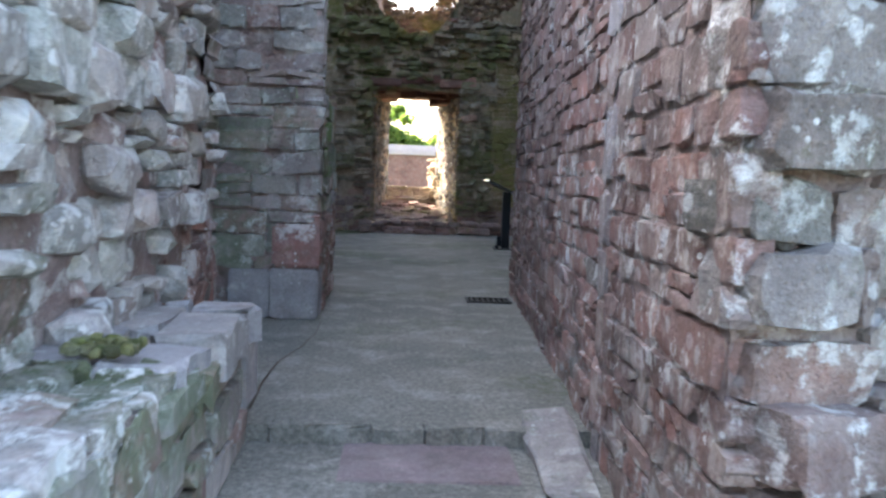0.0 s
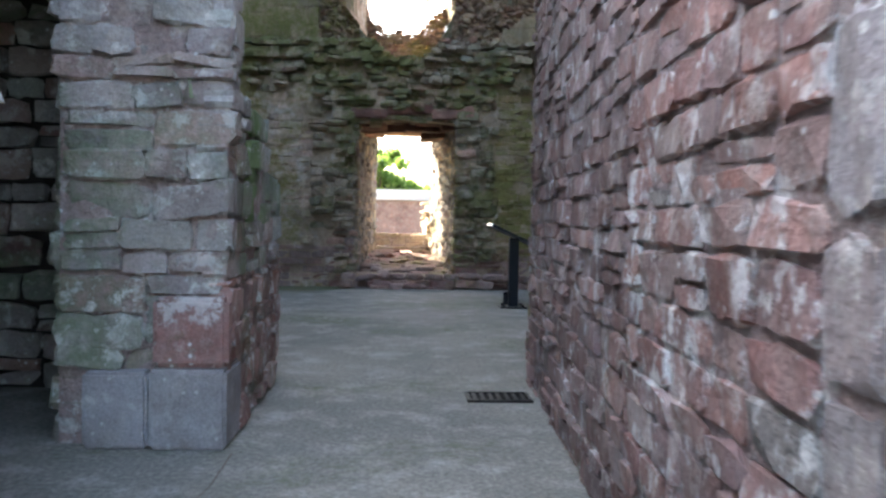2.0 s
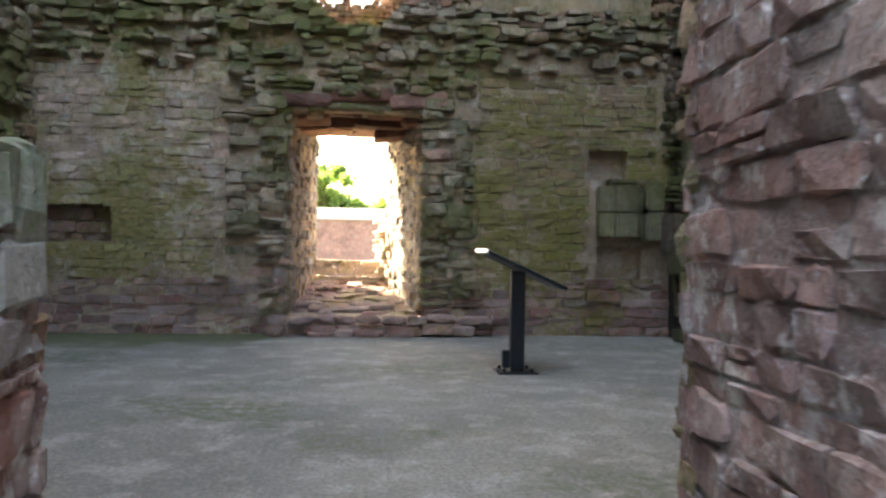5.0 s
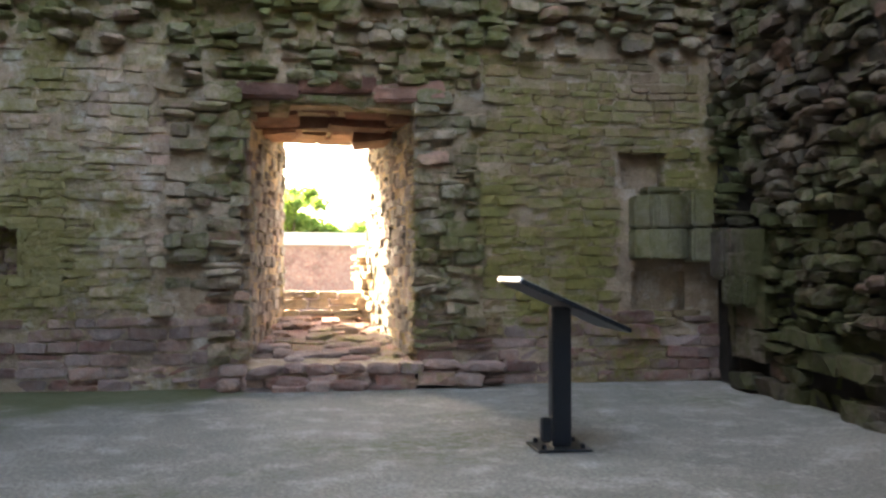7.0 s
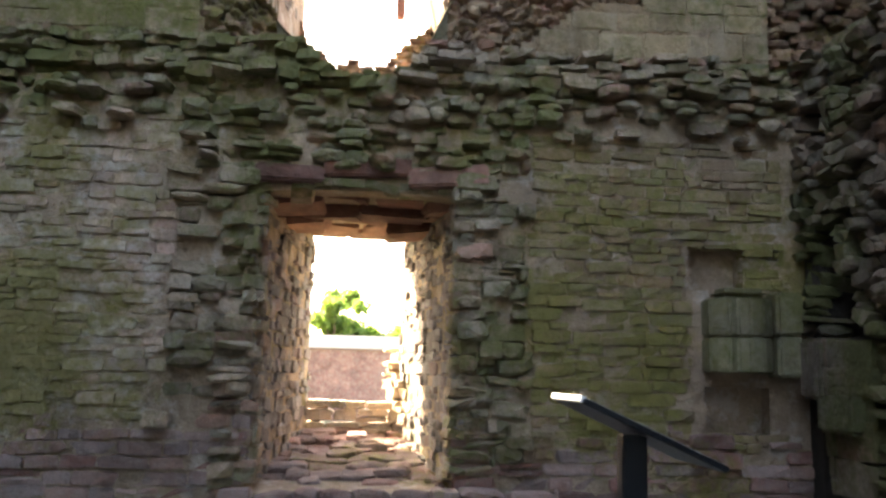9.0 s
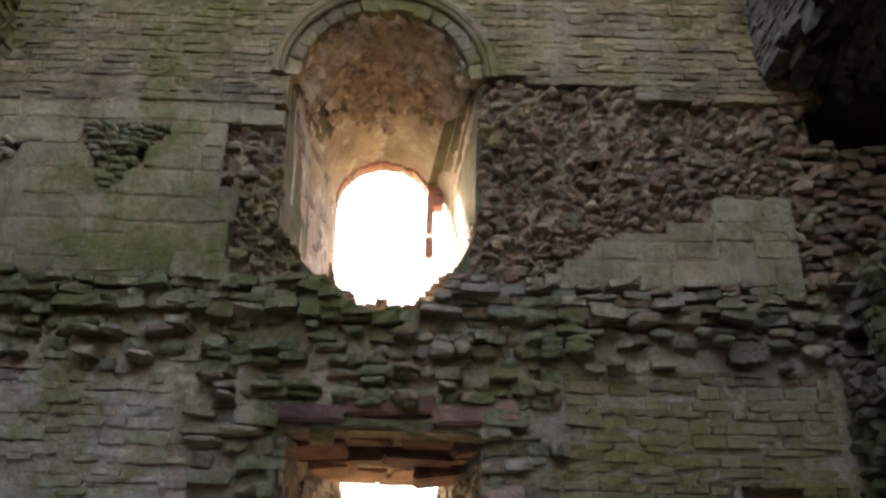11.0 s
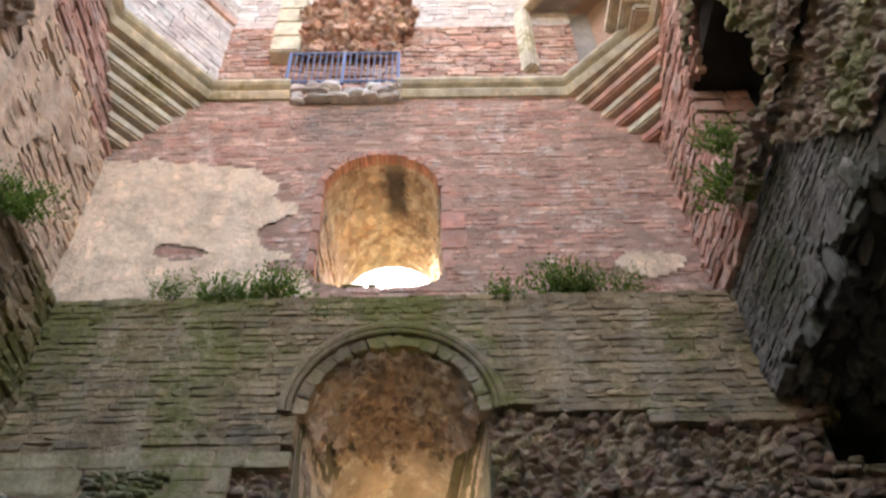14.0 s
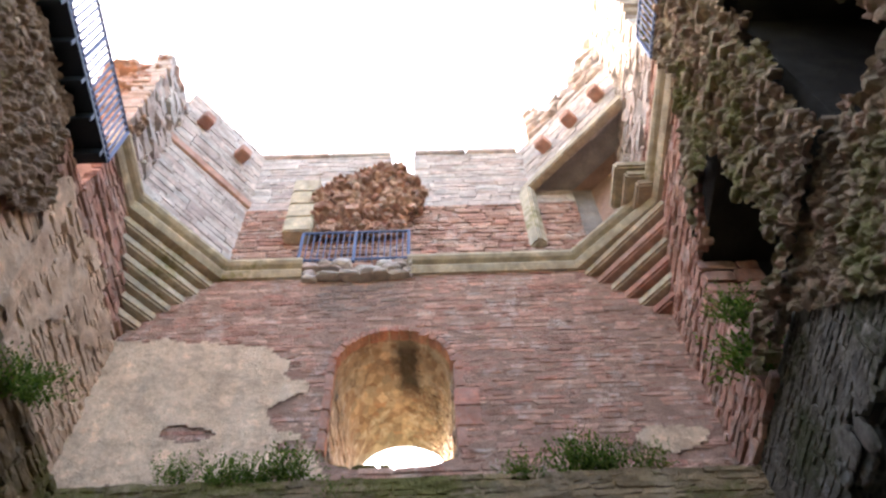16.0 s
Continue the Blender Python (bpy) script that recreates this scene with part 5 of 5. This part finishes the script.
cave = lambda u, v: u > 4.9 and v < 7.5 + wobble(u, v, 1.6, 0.35) - 0.1 * max(0, 6 - u)
rift = lambda u, v: 4.2 + wobble(v, u, 1.4, 0.3) < u < 5.2 + wobble(u, v, 1.8, 0.4) and 8.75 < v < 12.4
crest = lambda u: float(np.interp(u, (0.0, 3.9, 6.25, 7.6, 8.3), (7.3, 7.4, 7.75, 9.3, 9.4)))
# Near-black stones carry the darkness of the cave and side wall in their colour.
lay(east, courses(flat((10.6, 10.6, 0), (0, 1, 0), (-1, 0, 0)), 4.9, 10.1, 4.6, 7.4, (0.12, 0.22), (0.18, 0.4), None, 0.15, 0.3, "lump", wild=0.3, seed=88), M_SIDE_SHADE)
lay(east, courses(lambda u, v: (Vector((4.2 + v, 15.6 + u, 7.5)), Vector((0, 1, 0)), Vector((1, 0, 0)), Vector((0, 0, -1))), 0.0, 5.1, 0.0, 4.4, (0.14, 0.24), (0.18, 0.42), None, 0.2, 0.4, "lump", wild=0.4, seed=89), M_SIDE_SHADE)
lay(east, courses(F_EM, 0.0, 10.1, 4.7, 9.3, (0.07, 0.13), (0.14, 0.36), lambda u, v: not cave(u, v) and v < crest(u) + wobble(u, v, 2.0, 0.3), 0.018, 0.12, wild=0.07, gap=0.006, seed=83), M_SIDE_SHADE)
relief_sheet("pointing", east, F_EM, 0.0, 10.1, 4.7, 9.35, M_SIDE_SHADE, lambda u, v: not cave(u, v - 0.1) and v < crest(u) + wobble(u, v, 2.0, 0.3), 0.08, 0.02, -0.008, "", 3.0)
lay(east, courses(flat((4.3, 10.6, 0), (0, 1, 0), (-1, 0, 0)), 0.0, 8.4, 7.2, 9.4, (0.075, 0.12), (0.09, 0.2), lambda u, v: v > crest(u) - 0.1 and not rift(u, v) and wobble(u, v, 3.0, 1.0, 12.0) > 0.2, 0.22, 0.16, kind="mixed", wild=0.9, seed=87), M_CORE_EAST)
hole = lambda u, v: 6.9 + wobble(v, u, 2, 0.3) < u < 8.9 and 9.45 < v < 12.2 + wobble(u, v, 2, 0.3)
torn_e = lambda u, v: u < max(6.75, 8.5 - max(0, v - 12) * 0.83) + wobble(u, v, 1.2, 0.4)
lay(east, courses(flat((4.1, 19.5, 0), (1, 0, 0), (0, -1, 0)), 0.0, 0.9, 9.3, 12.25, (0.2, 0.34), (0.3, 0.6), None, 0.04, 0.16, wild=0.08, seed=90), M_REDBLOCK)
lay(east, courses(F_EU, 0.0, 10.5, 9.2, 16.0, (0.08, 0.13), (0.16, 0.42), lambda u, v: not torn_e(u, v) and not hole(u, v), 0.04, 0.14, wild=0.1, seed=84), M_UP)
lay(east, courses(flat((4.0, 10.6, 0), (0, 1, 0), (-1, 0, 0)), 0.0, 9.0, 9.2, 16.2, (0.075, 0.12), (0.09, 0.2), lambda u, v: torn_e(u, v) and not hole(u, v) and not rift(u, v) and wobble(u, v, 3.0, 1.0, 13.0) > 0.2, 0.24, 0.16, kind="mixed", wild=0.9, gap=0.01, seed=85), M_CORE_EAST)
lay(east, courses(F_EU, 6.8, 10.4, 16.0, 22.8, (0.13, 0.2), (0.25, 0.6), lambda u, v: v < 22.4 + wobble(u, v, 2, 0.6) and u > 6.9 + wobble(v, u, 2.0, 0.3), 0.03, 0.3, seed=86), M_TOP)
solid("core", (4.2, 17.6, 16.0), (5.2, 21.2, 21.9), M_MORTAR_PINK, east)
rubble_sheet("core_face", east, F_EM, 2.0, 8.4, 7.1, 9.4, M_CORE_EAST, lambda u, v: v > crest(u) - 0.15 and not rift(u, v), 0.04, 0.14, 0.2, 0.02, label="torn rubble core")
rubble_sheet("core_face", east, flat((4.05, 10.6, 0), (0, 1, 0), (-1, 0, 0)), 2.0, 9.0, 9.2, 16.2, M_CORE_EAST, lambda u, v: torn_e(u, v) and not hole(u, v) and not rift(u, v), 0.04, 0.14, 0.22, 0.04, label="torn rubble core")
railing("railing", (3.85, 15.4, 15.1), (3.85, 17.3, 15.1), 1.1, "blue-grey steel railing on the broken wall head")

# ---- south wall, pier and passage ----
south = thing("wall_south", "thick entrance wall of the tower with a tall breach", "wall", kind="structure")
part("core", prism_bm([(-2.0, 8.695), (-1.065, 8.695), (-1.105, 10.9), (-2.0, 10.9)], -0.34, 1.6), M_POINTING, south)
part("core", prism_bm([(-2.0, 8.695), (-1.065, 8.695), (-1.09, 10.1), (-2.0, 10.1)], 1.6, 1.92), M_POINTING, south)
# The 9.0 tops on this left side, out of view, block the sun.
part("core", prism_bm([(-2.0, 8.695), (-1.065, 8.695), (-1.13, 9.0), (-1.5, 9.3), (-2.0, 9.6)], 1.92, 9.0), M_POINTING, south)
part("core", prism_bm([(-8, 8.72), (-3.3, 8.72), (-3.3, 10.9), (-8, 10.9)], -0.34, 9.0), M_MORTAR_PALE, south)
part("core", box_bm((-3.3, 10.3, -0.34), (-2.0, 10.9, 9.0)), M_MORTAR_SHADE, south)
part("core", box_bm((-3.3, 8.72, 3.6), (-2.0, 10.3, 9.0)), M_MORTAR_PALE, south)
lay(south, courses(flat((-3.3, 10.27, 0), (1, 0, 0), (0, -1, 0)), 0.0, 1.3, 0.0, 3.6, (0.14, 0.26), (0.25, 0.5), None, 0.05, 0.2, seed=106), M_PIER)
lay(south, courses(flat((-2.03, 8.7, 0), (0, 1, 0), (-1, 0, 0)), 0.0, 1.6, 0.0, 3.6, (0.14, 0.26), (0.25, 0.5), None, 0.05, 0.2, seed=107), M_PIER)
part("core", prism_bm([(1.06, 8.0), (8, 8.0), (8, 10.85), (1.08, 10.85)], -0.34, 8.0), M_MORTAR_PALE, south)
F_PF, F_PI = flat((-3.6, 8.68, 0), (1, 0, 0), (0, -1, 0)), flat((-1.05, 8.66, 0), (-0.02, 1, 0), (1, 0.02, 0))
near_p = lambda p: p[2] < 3.4
pier_top = lambda u: float(np.interp(u, (0.28, 0.4, 1.3, 1.6, 2.0, 2.3), (5.0, 2.1, 1.98, 1.8, 1.66, 1.5)))
lay(south, courses(F_PF, 1.55, 2.57, 0.42, 5.0, (0.12, 0.27), (0.2, 0.46), lambda u, v: u > 1.6 + wobble(u, v, 2.0, 0.08), 0.05, 0.16, wild=0.26, gap=0.006, seed=91), M_PIER, near_p)
part("footing", box_bm((-1.83, 8.56, 0.0), (-1.47, 9.0, 0.43), 0.02), M_FOOT, south, "pale grey dressed footing block")
part("corner_stone", box_bm((-1.45, 8.57, 0.455), (-1.03, 8.95, 0.85), 0.03), M_PASSAGE, south, "pinkish dressed corner stone")
part("footing", box_bm((-1.46, 8.54, 0.0), (-1.03, 9.0, 0.45), 0.02), M_FOOT, south, "pale grey dressed footing block")
lay(south, courses(F_PI, 0.0, 2.25, 0.0, 0.95, (0.13, 0.22), (0.18, 0.42), lambda u, v: not (u < 0.3 and v < 0.44), 0.03, 0.14, wild=0.12, gap=0.006, seed=92), M_PASSAGE, near_p)
relief_sheet("pointing", south, F_PI, 0.35, 2.24, 0.0, 1.95, M_POINTING, lambda u, v: v < pier_top(u) - 0.1, 0.05, 0.016, -0.016, "", 5.0)
for a, b, z, seed in ((0.5, 1.5, 1.94, 125), (1.4, 2.25, 1.62, 126)):
    lay(south, courses(lambda u, v, z=z: (Vector((-1.1 - v, 8.66 + u, z)), Vector((0, 1, 0)), Vector((-1, 0, 0)), Vector((0, 0, 1))), a, b, 0.0, 0.9, (0.16, 0.26), (0.2, 0.4), None, 0.1, 0.2, wild=0.25, seed=seed), M_PIER_GREEN)
lay(south, courses(flat((-1.08, 8.95, 0), (-0.85, 0.6, 0), (0.6, 0.85, 0)), 0.0, 1.1, 1.95, 4.6, (0.12, 0.24), (0.16, 0.36), None, 0.1, 0.25, wild=0.3, seed=127), M_PIER_GREEN)
lay(south, courses(F_PI, 0.0, 2.25, 0.95, 5.0, (0.13, 0.26), (0.2, 0.46), lambda u, v: (u < 0.6 or v < 1.3) and v < pier_top(u), 0.035, 0.16, wild=0.1, gap=0.006, seed=108), M_PIER, near_p)
lay(south, courses(F_PI, 0.5, 2.28, 1.28, 2.4, (0.14, 0.24), (0.2, 0.42), lambda u, v: u > 0.6 and v > 1.3 and v < pier_top(u), 0.04, 0.16, wild=0.12, gap=0.006, seed=109), M_PIER_GREEN, near_p)
lay(south, courses(flat((-1.1, 10.93, 0), (-1, 0, 0), (0, 1, 0)), 0.0, 3.5, 0.0, 4.6, (0.14, 0.26), (0.2, 0.5), lambda u, v: u > 0.95 or v < 1.5, 0.08, 0.2, wild=0.2, seed=93), M_RUB)

passage = thing("wall_passage", "coursed red sandstone passage wall with white lichen", "wall", kind="structure")
part("core", prism_bm([(0.69, 3.38), (0.738, 5.1), (1.009, 10.88), (3.5, 10.88), (3.5, 4.72), (1.2, 3.56)], -0.34, 4.6), M_POINTING, passage)
A, B, C = Vector((0.655, 3.0, 0)), Vector((0.728, 5.1, 0)), Vector((1.0, 10.9, 0))
n1, n2 = Vector((-(B - A).y, (B - A).x, 0)), Vector((-(C - B).y, (C - B).x, 0))
F_R1, F_R2 = flat(A, B - A, n1), flat(B, C - B, n2)
lay(passage, courses(F_R1, 0.25, (B - A).length, -0.3, 4.6, (0.12, 0.27), (0.2, 0.46), lambda u, v: u > 0.33 + wobble(u, v, 3.0, 0.1), 0.02, 0.13, wild=0.05, gap=0.008, seed=94), M_NEAR, lambda p: p[2] < 3)
lay(passage, courses(F_R2, 0.0, 0.24, -0.2, 4.6, (0.26, 0.46), (0.24, 0.3), None, 0.02, 0.14, wild=0.04, gap=0.008, seed=121), M_QUOIN, lambda p: True, "quoin")
lay(passage, courses(F_R2, 0.24, 2.0, -0.3, 4.6, (0.1, 0.22), (0.16, 0.4), None, 0.018, 0.13, wild=0.05, gap=0.008, seed=95), M_PASSAGE, lambda p: p[2] < 3.2)
E0, E1, E2 = Vector((0.72, 3.32, 0)), Vector((1.2, 3.5, 0)), Vector((3.5, 4.65, 0))
for a, b, seed in ((E0, E1, 122), (E1, E2, 123)):
    d = (b - a).normalized()
    lay(passage, courses(flat(a, d, (d.y, -d.x, 0)), 0.0, min(1.6, (b - a).length), 0.62, 4.6, (0.13, 0.32), (0.26, 0.6), None, 0.06, 0.24, wild=0.16, gap=0.004, seed=seed), M_LICHEN_RED, lambda p: p[2] < 3)
    lay(passage, courses(flat(a + Vector((0.06, -0.1, 0)), d, (d.y, -d.x, 0)), 0.0, min(1.6, (b - a).length), -0.3, 0.66, (0.2, 0.34), (0.3, 0.6), None, 0.1, 0.4, wild=0.15, gap=0.004, seed=seed + 5), M_LICHEN_RED, lambda p: True)
lay(passage, courses(F_R2, 2.0, (C - B).length, -0.1, 5.0, (0.08, 0.19), (0.14, 0.4), None, 0.02, 0.13, wild=0.06, gap=0.008, seed=96), M_PASSAGE_IN, lambda p: p[2] < 2.4)
relief_sheet("pointing", passage, F_R1, 0.36, (B - A).length, -0.3, 4.6, M_POINTING, None, 0.05, 0.014, -0.014, "", 5.0)
relief_sheet("pointing", passage, F_R2, 0.0, (C - B).length, -0.3, 4.6, M_POINTING, None, 0.05, 0.014, -0.014, "", 5.0)
lay(passage, courses(flat((1.0, 10.93, 0), (1, 0, 0), (0, 1, 0)), 0.0, 3.6, 0.0, 4.6, (0.14, 0.26), (0.2, 0.5), None, 0.08, 0.2, wild=0.2, seed=97), M_RUB)

ruin = thing("wall_ruin", "rubble passage wall thick with white lichen", "wall", kind="structure")
part("core", prism_bm([(-1.72, 0.4), (-1.68, 6.9), (-4.5, 6.9), (-4.5, 0.4)], -0.34, 3.0), M_MORTAR_PALE, ruin)
F_RU = flat((-1.58, 0.6, 0), (-0.01, 1, 0), (1, 0.01, 0))
lay(ruin, courses(F_RU, 4.5, 6.5, 0.0, 1.05, (0.13, 0.24), (0.16, 0.34), lambda u, v: u < 6.4 - 0.1 * v and (u > 5.3 or v < 0.55), 0.08, 0.24, wild=0.35, seed=110), M_PASSAGE, near_p)
lay(ruin, courses(F_RU, 0.8, 6.5, 0.55, 3.1, (0.14, 0.27), (0.18, 0.38), lambda u, v: u < 6.25 + wobble(u, v, 2, 0.25) and (u < 5.25 or v > 1.0), 0.13, 0.27, "mixed", wild=0.4, seed=98), M_LICHEN, lambda p: p[1] > 2.5)
relief_sheet("bedding", ruin, F_RU, 0.6, 6.35, 0.5, 3.05, M_POINTING, None, 0.09, 0.07, -0.02, "", 2.5)
lay(ruin, courses(flat((-1.6, 6.92, 0), (-1, 0, 0), (0, 1, 0)), 0.0, 2.4, 0.0, 4.0, (0.14, 0.24), (0.2, 0.46), None, 0.15, 0.3, wild=0.3, seed=99), M_PIER, near_p)
part("core", box_bm((-8, 5.9, -0.34), (-4.3, 8.9, 5.0)), M_MORTAR, ruin)
lay(ruin, courses(flat((-4.3, 5.9, 0), (0, 1, 0), (1, 0, 0)), 0.0, 2.9, 0.0, 3.4, (0.14, 0.26), (0.25, 0.5), None, 0.08, 0.2, seed=100), M_PIER)
# Overhead slab, out of view, added to shut light out of the side passage.
part("vault", box_bm((-4.5, 5.7, 3.3), (-1.75, 9.0, 4.0), 0.05), M_MORTAR, ruin, "slab added to keep the side passage dark")

bench = thing("low_wall", "low lichened wall with a worn stone top", "wall")
part("core", prism_bm([(-1.12, 0.6), (-1.1, 5.3), (-1.75, 5.3), (-1.75, 0.6)], -0.34, 0.55), M_MORTAR_PALE, bench)
lay(bench, courses(flat((-1.08, 0.6, 0), (0, 1, 0), (1, 0, 0)), 0.6, 4.7, -0.3, 0.55, (0.16, 0.26), (0.3, 0.6), None, 0.03, 0.16, wild=0.1, seed=101), M_PIER, lambda p: True)
lay(bench, courses(flat((-1.08, 0.6, 0.58), (0, 1, 0), (0, 0, 1)), 0.6, 3.5, 0.0, 0.6, (0.14, 0.24), (0.18, 0.36), None, 0.05, 0.16, wild=0.2, seed=102), M_LICHEN, lambda p: True)
TOPF = lambda u, v: (Vector((-1.08 - v, 0.6 + u, 0.6)), Vector((0, 1, 0)), Vector((-1, 0, 0)), Vector((0, 0, 1)))
lay(bench, courses(TOPF, 0.6, 3.3, 0.0, 0.66, (0.16, 0.24), (0.18, 0.36), None, 0.05, 0.16, wild=0.2, seed=103), M_LICHEN, lambda p: True)
lay(bench, courses(TOPF, 3.3, 4.8, -0.03, 0.66, (0.3, 0.36), (0.35, 0.7), None, 0.03, 0.16, wild=0.06, seed=105), M_FOOT, lambda p: True, "slab")
part("end_stone", box_bm((-1.62, 5.42, 0.0), (-1.1, 5.85, 0.42), 0.04), M_FOOT, bench)
back = thing("wall_entry", "plain stone wall closing the entrance court", "wall", kind="structure")
part("core", box_bm((-4.5, -6.4, -0.34), (3.5, -6.0, 2.2)), M_MORTAR_PALE, back)

# ---- information lectern ----
lectern = thing("lectern", "dark steel information lectern standing on the floor", "lectern")
part("post", box_bm((1.58, 16.98, 0.02), (1.73, 17.1, 1.08), 0.008), M_STEEL, lectern)
plate = part("base_plate", box_bm((1.44, 16.86, 0.0), (1.86, 17.24, 0.02), 0.004), M_STEEL, lectern)
for x in (1.5, 1.8):
    for y in (16.92, 17.18):
        part("bolt", rod_bm((x, y, 0.015), (x, y, 0.055), 0.018), M_STEEL, plate)
part("bracket", box_bm((1.5, 17.0, 0.05), (1.585, 17.06, 0.24), 0.01), M_STEEL, lectern)
TILTED = pose(1.70, 17.15, 1.075, 0, 24.0, 0)
panel = part("panel", box_bm((-0.46, -0.4, 0.0), (0.46, 0.4, 0.035), 0.008, TILTED), M_STEEL, lectern)
part("graphic", box_bm((-0.42, -0.37, 0.0355), (0.43, 0.37, 0.039), 0.0, TILTED), M_PANEL, panel, "pale printed information panel")
# Strip added along the high edge, its brightness painted white.
part("lip", box_bm((-0.475, -0.38, 0.004), (-0.445, 0.38, 0.042), 0.004, TILTED), M_EDGE_LIGHT, panel, "white strip for light on the top edge")

grate = thing("drain_grate", "cast iron slotted drain grate in the floor", "grate")
for lo, hi in (((0.42, 9.9, 0.0), (0.9, 9.94, 0.018)), ((0.42, 10.2, 0.0), (0.9, 10.24, 0.018)), ((0.42, 9.94, 0.0), (0.45, 10.2, 0.018)), ((0.87, 9.94, 0.0), (0.9, 10.2, 0.018))):
    part("frame", box_bm(lo, hi, 0.003), M_IRON, grate)
for i in range(7):
    x = 0.485 + i * 0.06
    part("bar", box_bm((x - 0.014, 9.94, 0.0), (x + 0.014, 10.2, 0.016), 0.003, Matrix.Translation((0.0, 0, 0))), M_IRON, grate)
# Thin black sheet on the floor paints the dark below the bars.
part("shade_sheet", box_bm((0.45, 9.94, 0.001), (0.87, 10.2, 0.004)), plain("black for drain shade", (0.008, 0.008, 0.008), 0.9), grate)


# ---- plants ----
def fern(at, size, seed):
    r = random.Random(seed)
    ob = thing("fern", "clump of green wall plants on the ledge", "plant", "ledge plants", at=at)
    verts, faces = [], []
    for _ in range(int(150 * size / 0.5)):
        a, lean = r.uniform(0, math.tau), r.uniform(0.0, 0.7)
        p, d = Vector((r.gauss(0, size * 0.3), r.gauss(0, 0.08), 0)), Vector((math.cos(a) * lean, math.sin(a) * lean, 1)).normalized()
        for k in range(9):
            d = (d + Vector((0, 0, -0.06)) + Vector((r.gauss(0, 0.08), r.gauss(0, 0.08), 0))).normalized()
            p = p + d * size * 0.11
            side = d.cross(Vector((r.gauss(0, 1), r.gauss(0, 1), r.gauss(0, 1)))).normalized()
            tip = p + (side * 0.7 + d) * size * r.uniform(0.06, 0.13)
            wide = side.cross(d) * size * 0.04
            b = len(verts)
            verts += [p, p + wide + (tip - p) * 0.5, tip, p - wide * 0.4 + (tip - p) * 0.5]
            faces.append((b, b + 1, b + 2, b + 3))
    me = mesh_of("foliage", [Vector(at) + v for v in verts], faces, M_LEAF)
    child("foliage", me, ob)
    return ob


for n, (x, z, s) in enumerate(((-3.15, 9.2, 0.35), (-2.55, 9.1, 0.45), (-1.75, 9.2, 0.48), (-2.1, 9.15, 0.38), (1.95, 9.2, 0.5), (2.35, 9.2, 0.42), (2.85, 9.2, 0.34), (1.25, 9.05, 0.4), (-1.1, 8.75, 0.3))):
    fern((x, 20.62, z), s, 200 + n)
fern((-4.62, 19.1, 9.1), 0.5, 230)
fern((-4.6, 18.6, 8.7), 0.5, 231)
fern((4.05, 19.2, 9.4), 0.6, 232)
fern((3.95, 18.9, 10.0), 0.45, 233)
moss = thing("moss_cushion", "yellow-green moss cushion on the low wall", "moss")
lay(moss, courses(lambda u, v: (Vector((-1.5 + u, 3.95 + v, 0.67)), Vector((1, 0, 0)), Vector((0, 1, 0)), Vector((0, 0, 1))), 0.0, 0.26, 0.0, 0.22, (0.03, 0.05), (0.03, 0.06), None, 0.02, 0.04, "lump", wild=0.4, seed=104), masonry_material("moss", [(0.1, 0.12, 0.02), (0.14, 0.14, 0.03)], soot=0.0), None)

# ---- beyond the window ----
house = thing("garden_wall", "pink rendered wall with a pale coping beyond the window", "wall")
part("wall", box_bm((-14, 45, -0.35), (14, 45.5, 2.35)), M_HOUSE, house)
part("coping", box_bm((-14, 44.9, 2.35), (14, 45.6, 2.5), 0.03), M_ROOF, house)
part("roof", prism_bm([(-3, 46), (4, 46), (3, 50), (-2, 50)], -0.3, 2.9), M_ROOF, house)


def tree(at, height, spread, seed):
    r = random.Random(seed)
    ob = thing("tree", "leafy green tree behind the garden wall", "tree", "trees", at=at)
    base = Vector(at)
    bm = rod_bm(base, base + Vector((0, 0, height * 0.55)), height * 0.035, height * 0.018)
    verts, faces = [], []
    for _ in range(9):
        p = base + Vector((0, 0, height * r.uniform(0.25, 0.5)))
        q = base + Vector((r.uniform(-1, 1) * spread * 0.8, r.uniform(-1, 1) * spread * 0.8, height * r.uniform(0.45, 0.95)))
        limb = rod_bm(p, q, height * 0.013, height * 0.004, 6)
        tmp = bpy.data.meshes.new("limb")
        limb.to_mesh(tmp)
        limb.free()
        bm.from_mesh(tmp)
        bpy.data.meshes.remove(tmp)
        for _ in range(5):
            c = q + Vector((r.gauss(0, 0.25), r.gauss(0, 0.25), r.gauss(0, 0.12))) * spread
            for _ in range(130):
                v = c + Vector((r.gauss(0, 0.14), r.gauss(0, 0.14), r.gauss(0, 0.1))) * spread
                a, b = Vector((r.gauss(0, 1), r.gauss(0, 1), r.gauss(0, 1))).normalized() * 0.2, Vector((r.gauss(0, 1), r.gauss(0, 1), r.gauss(0, 1))).normalized() * 0.13
                k = len(verts)
                verts += [v - a, v + b, v + a, v - b]
                faces.append((k, k + 1, k + 2, k + 3))
    part("trunk", bm, M_BARK, ob)
    child("crown", mesh_of("crown", verts, faces, M_TREE), ob)


tree((-1.7, 60, -0.35), 6.6, 1.7, 1)
tree((1.6, 62, -0.35), 4.6, 2.4, 2)
tree((-8.0, 64, -0.35), 7.0, 3.0, 3)
tree((7.5, 64, -0.35), 5.5, 3.0, 4)
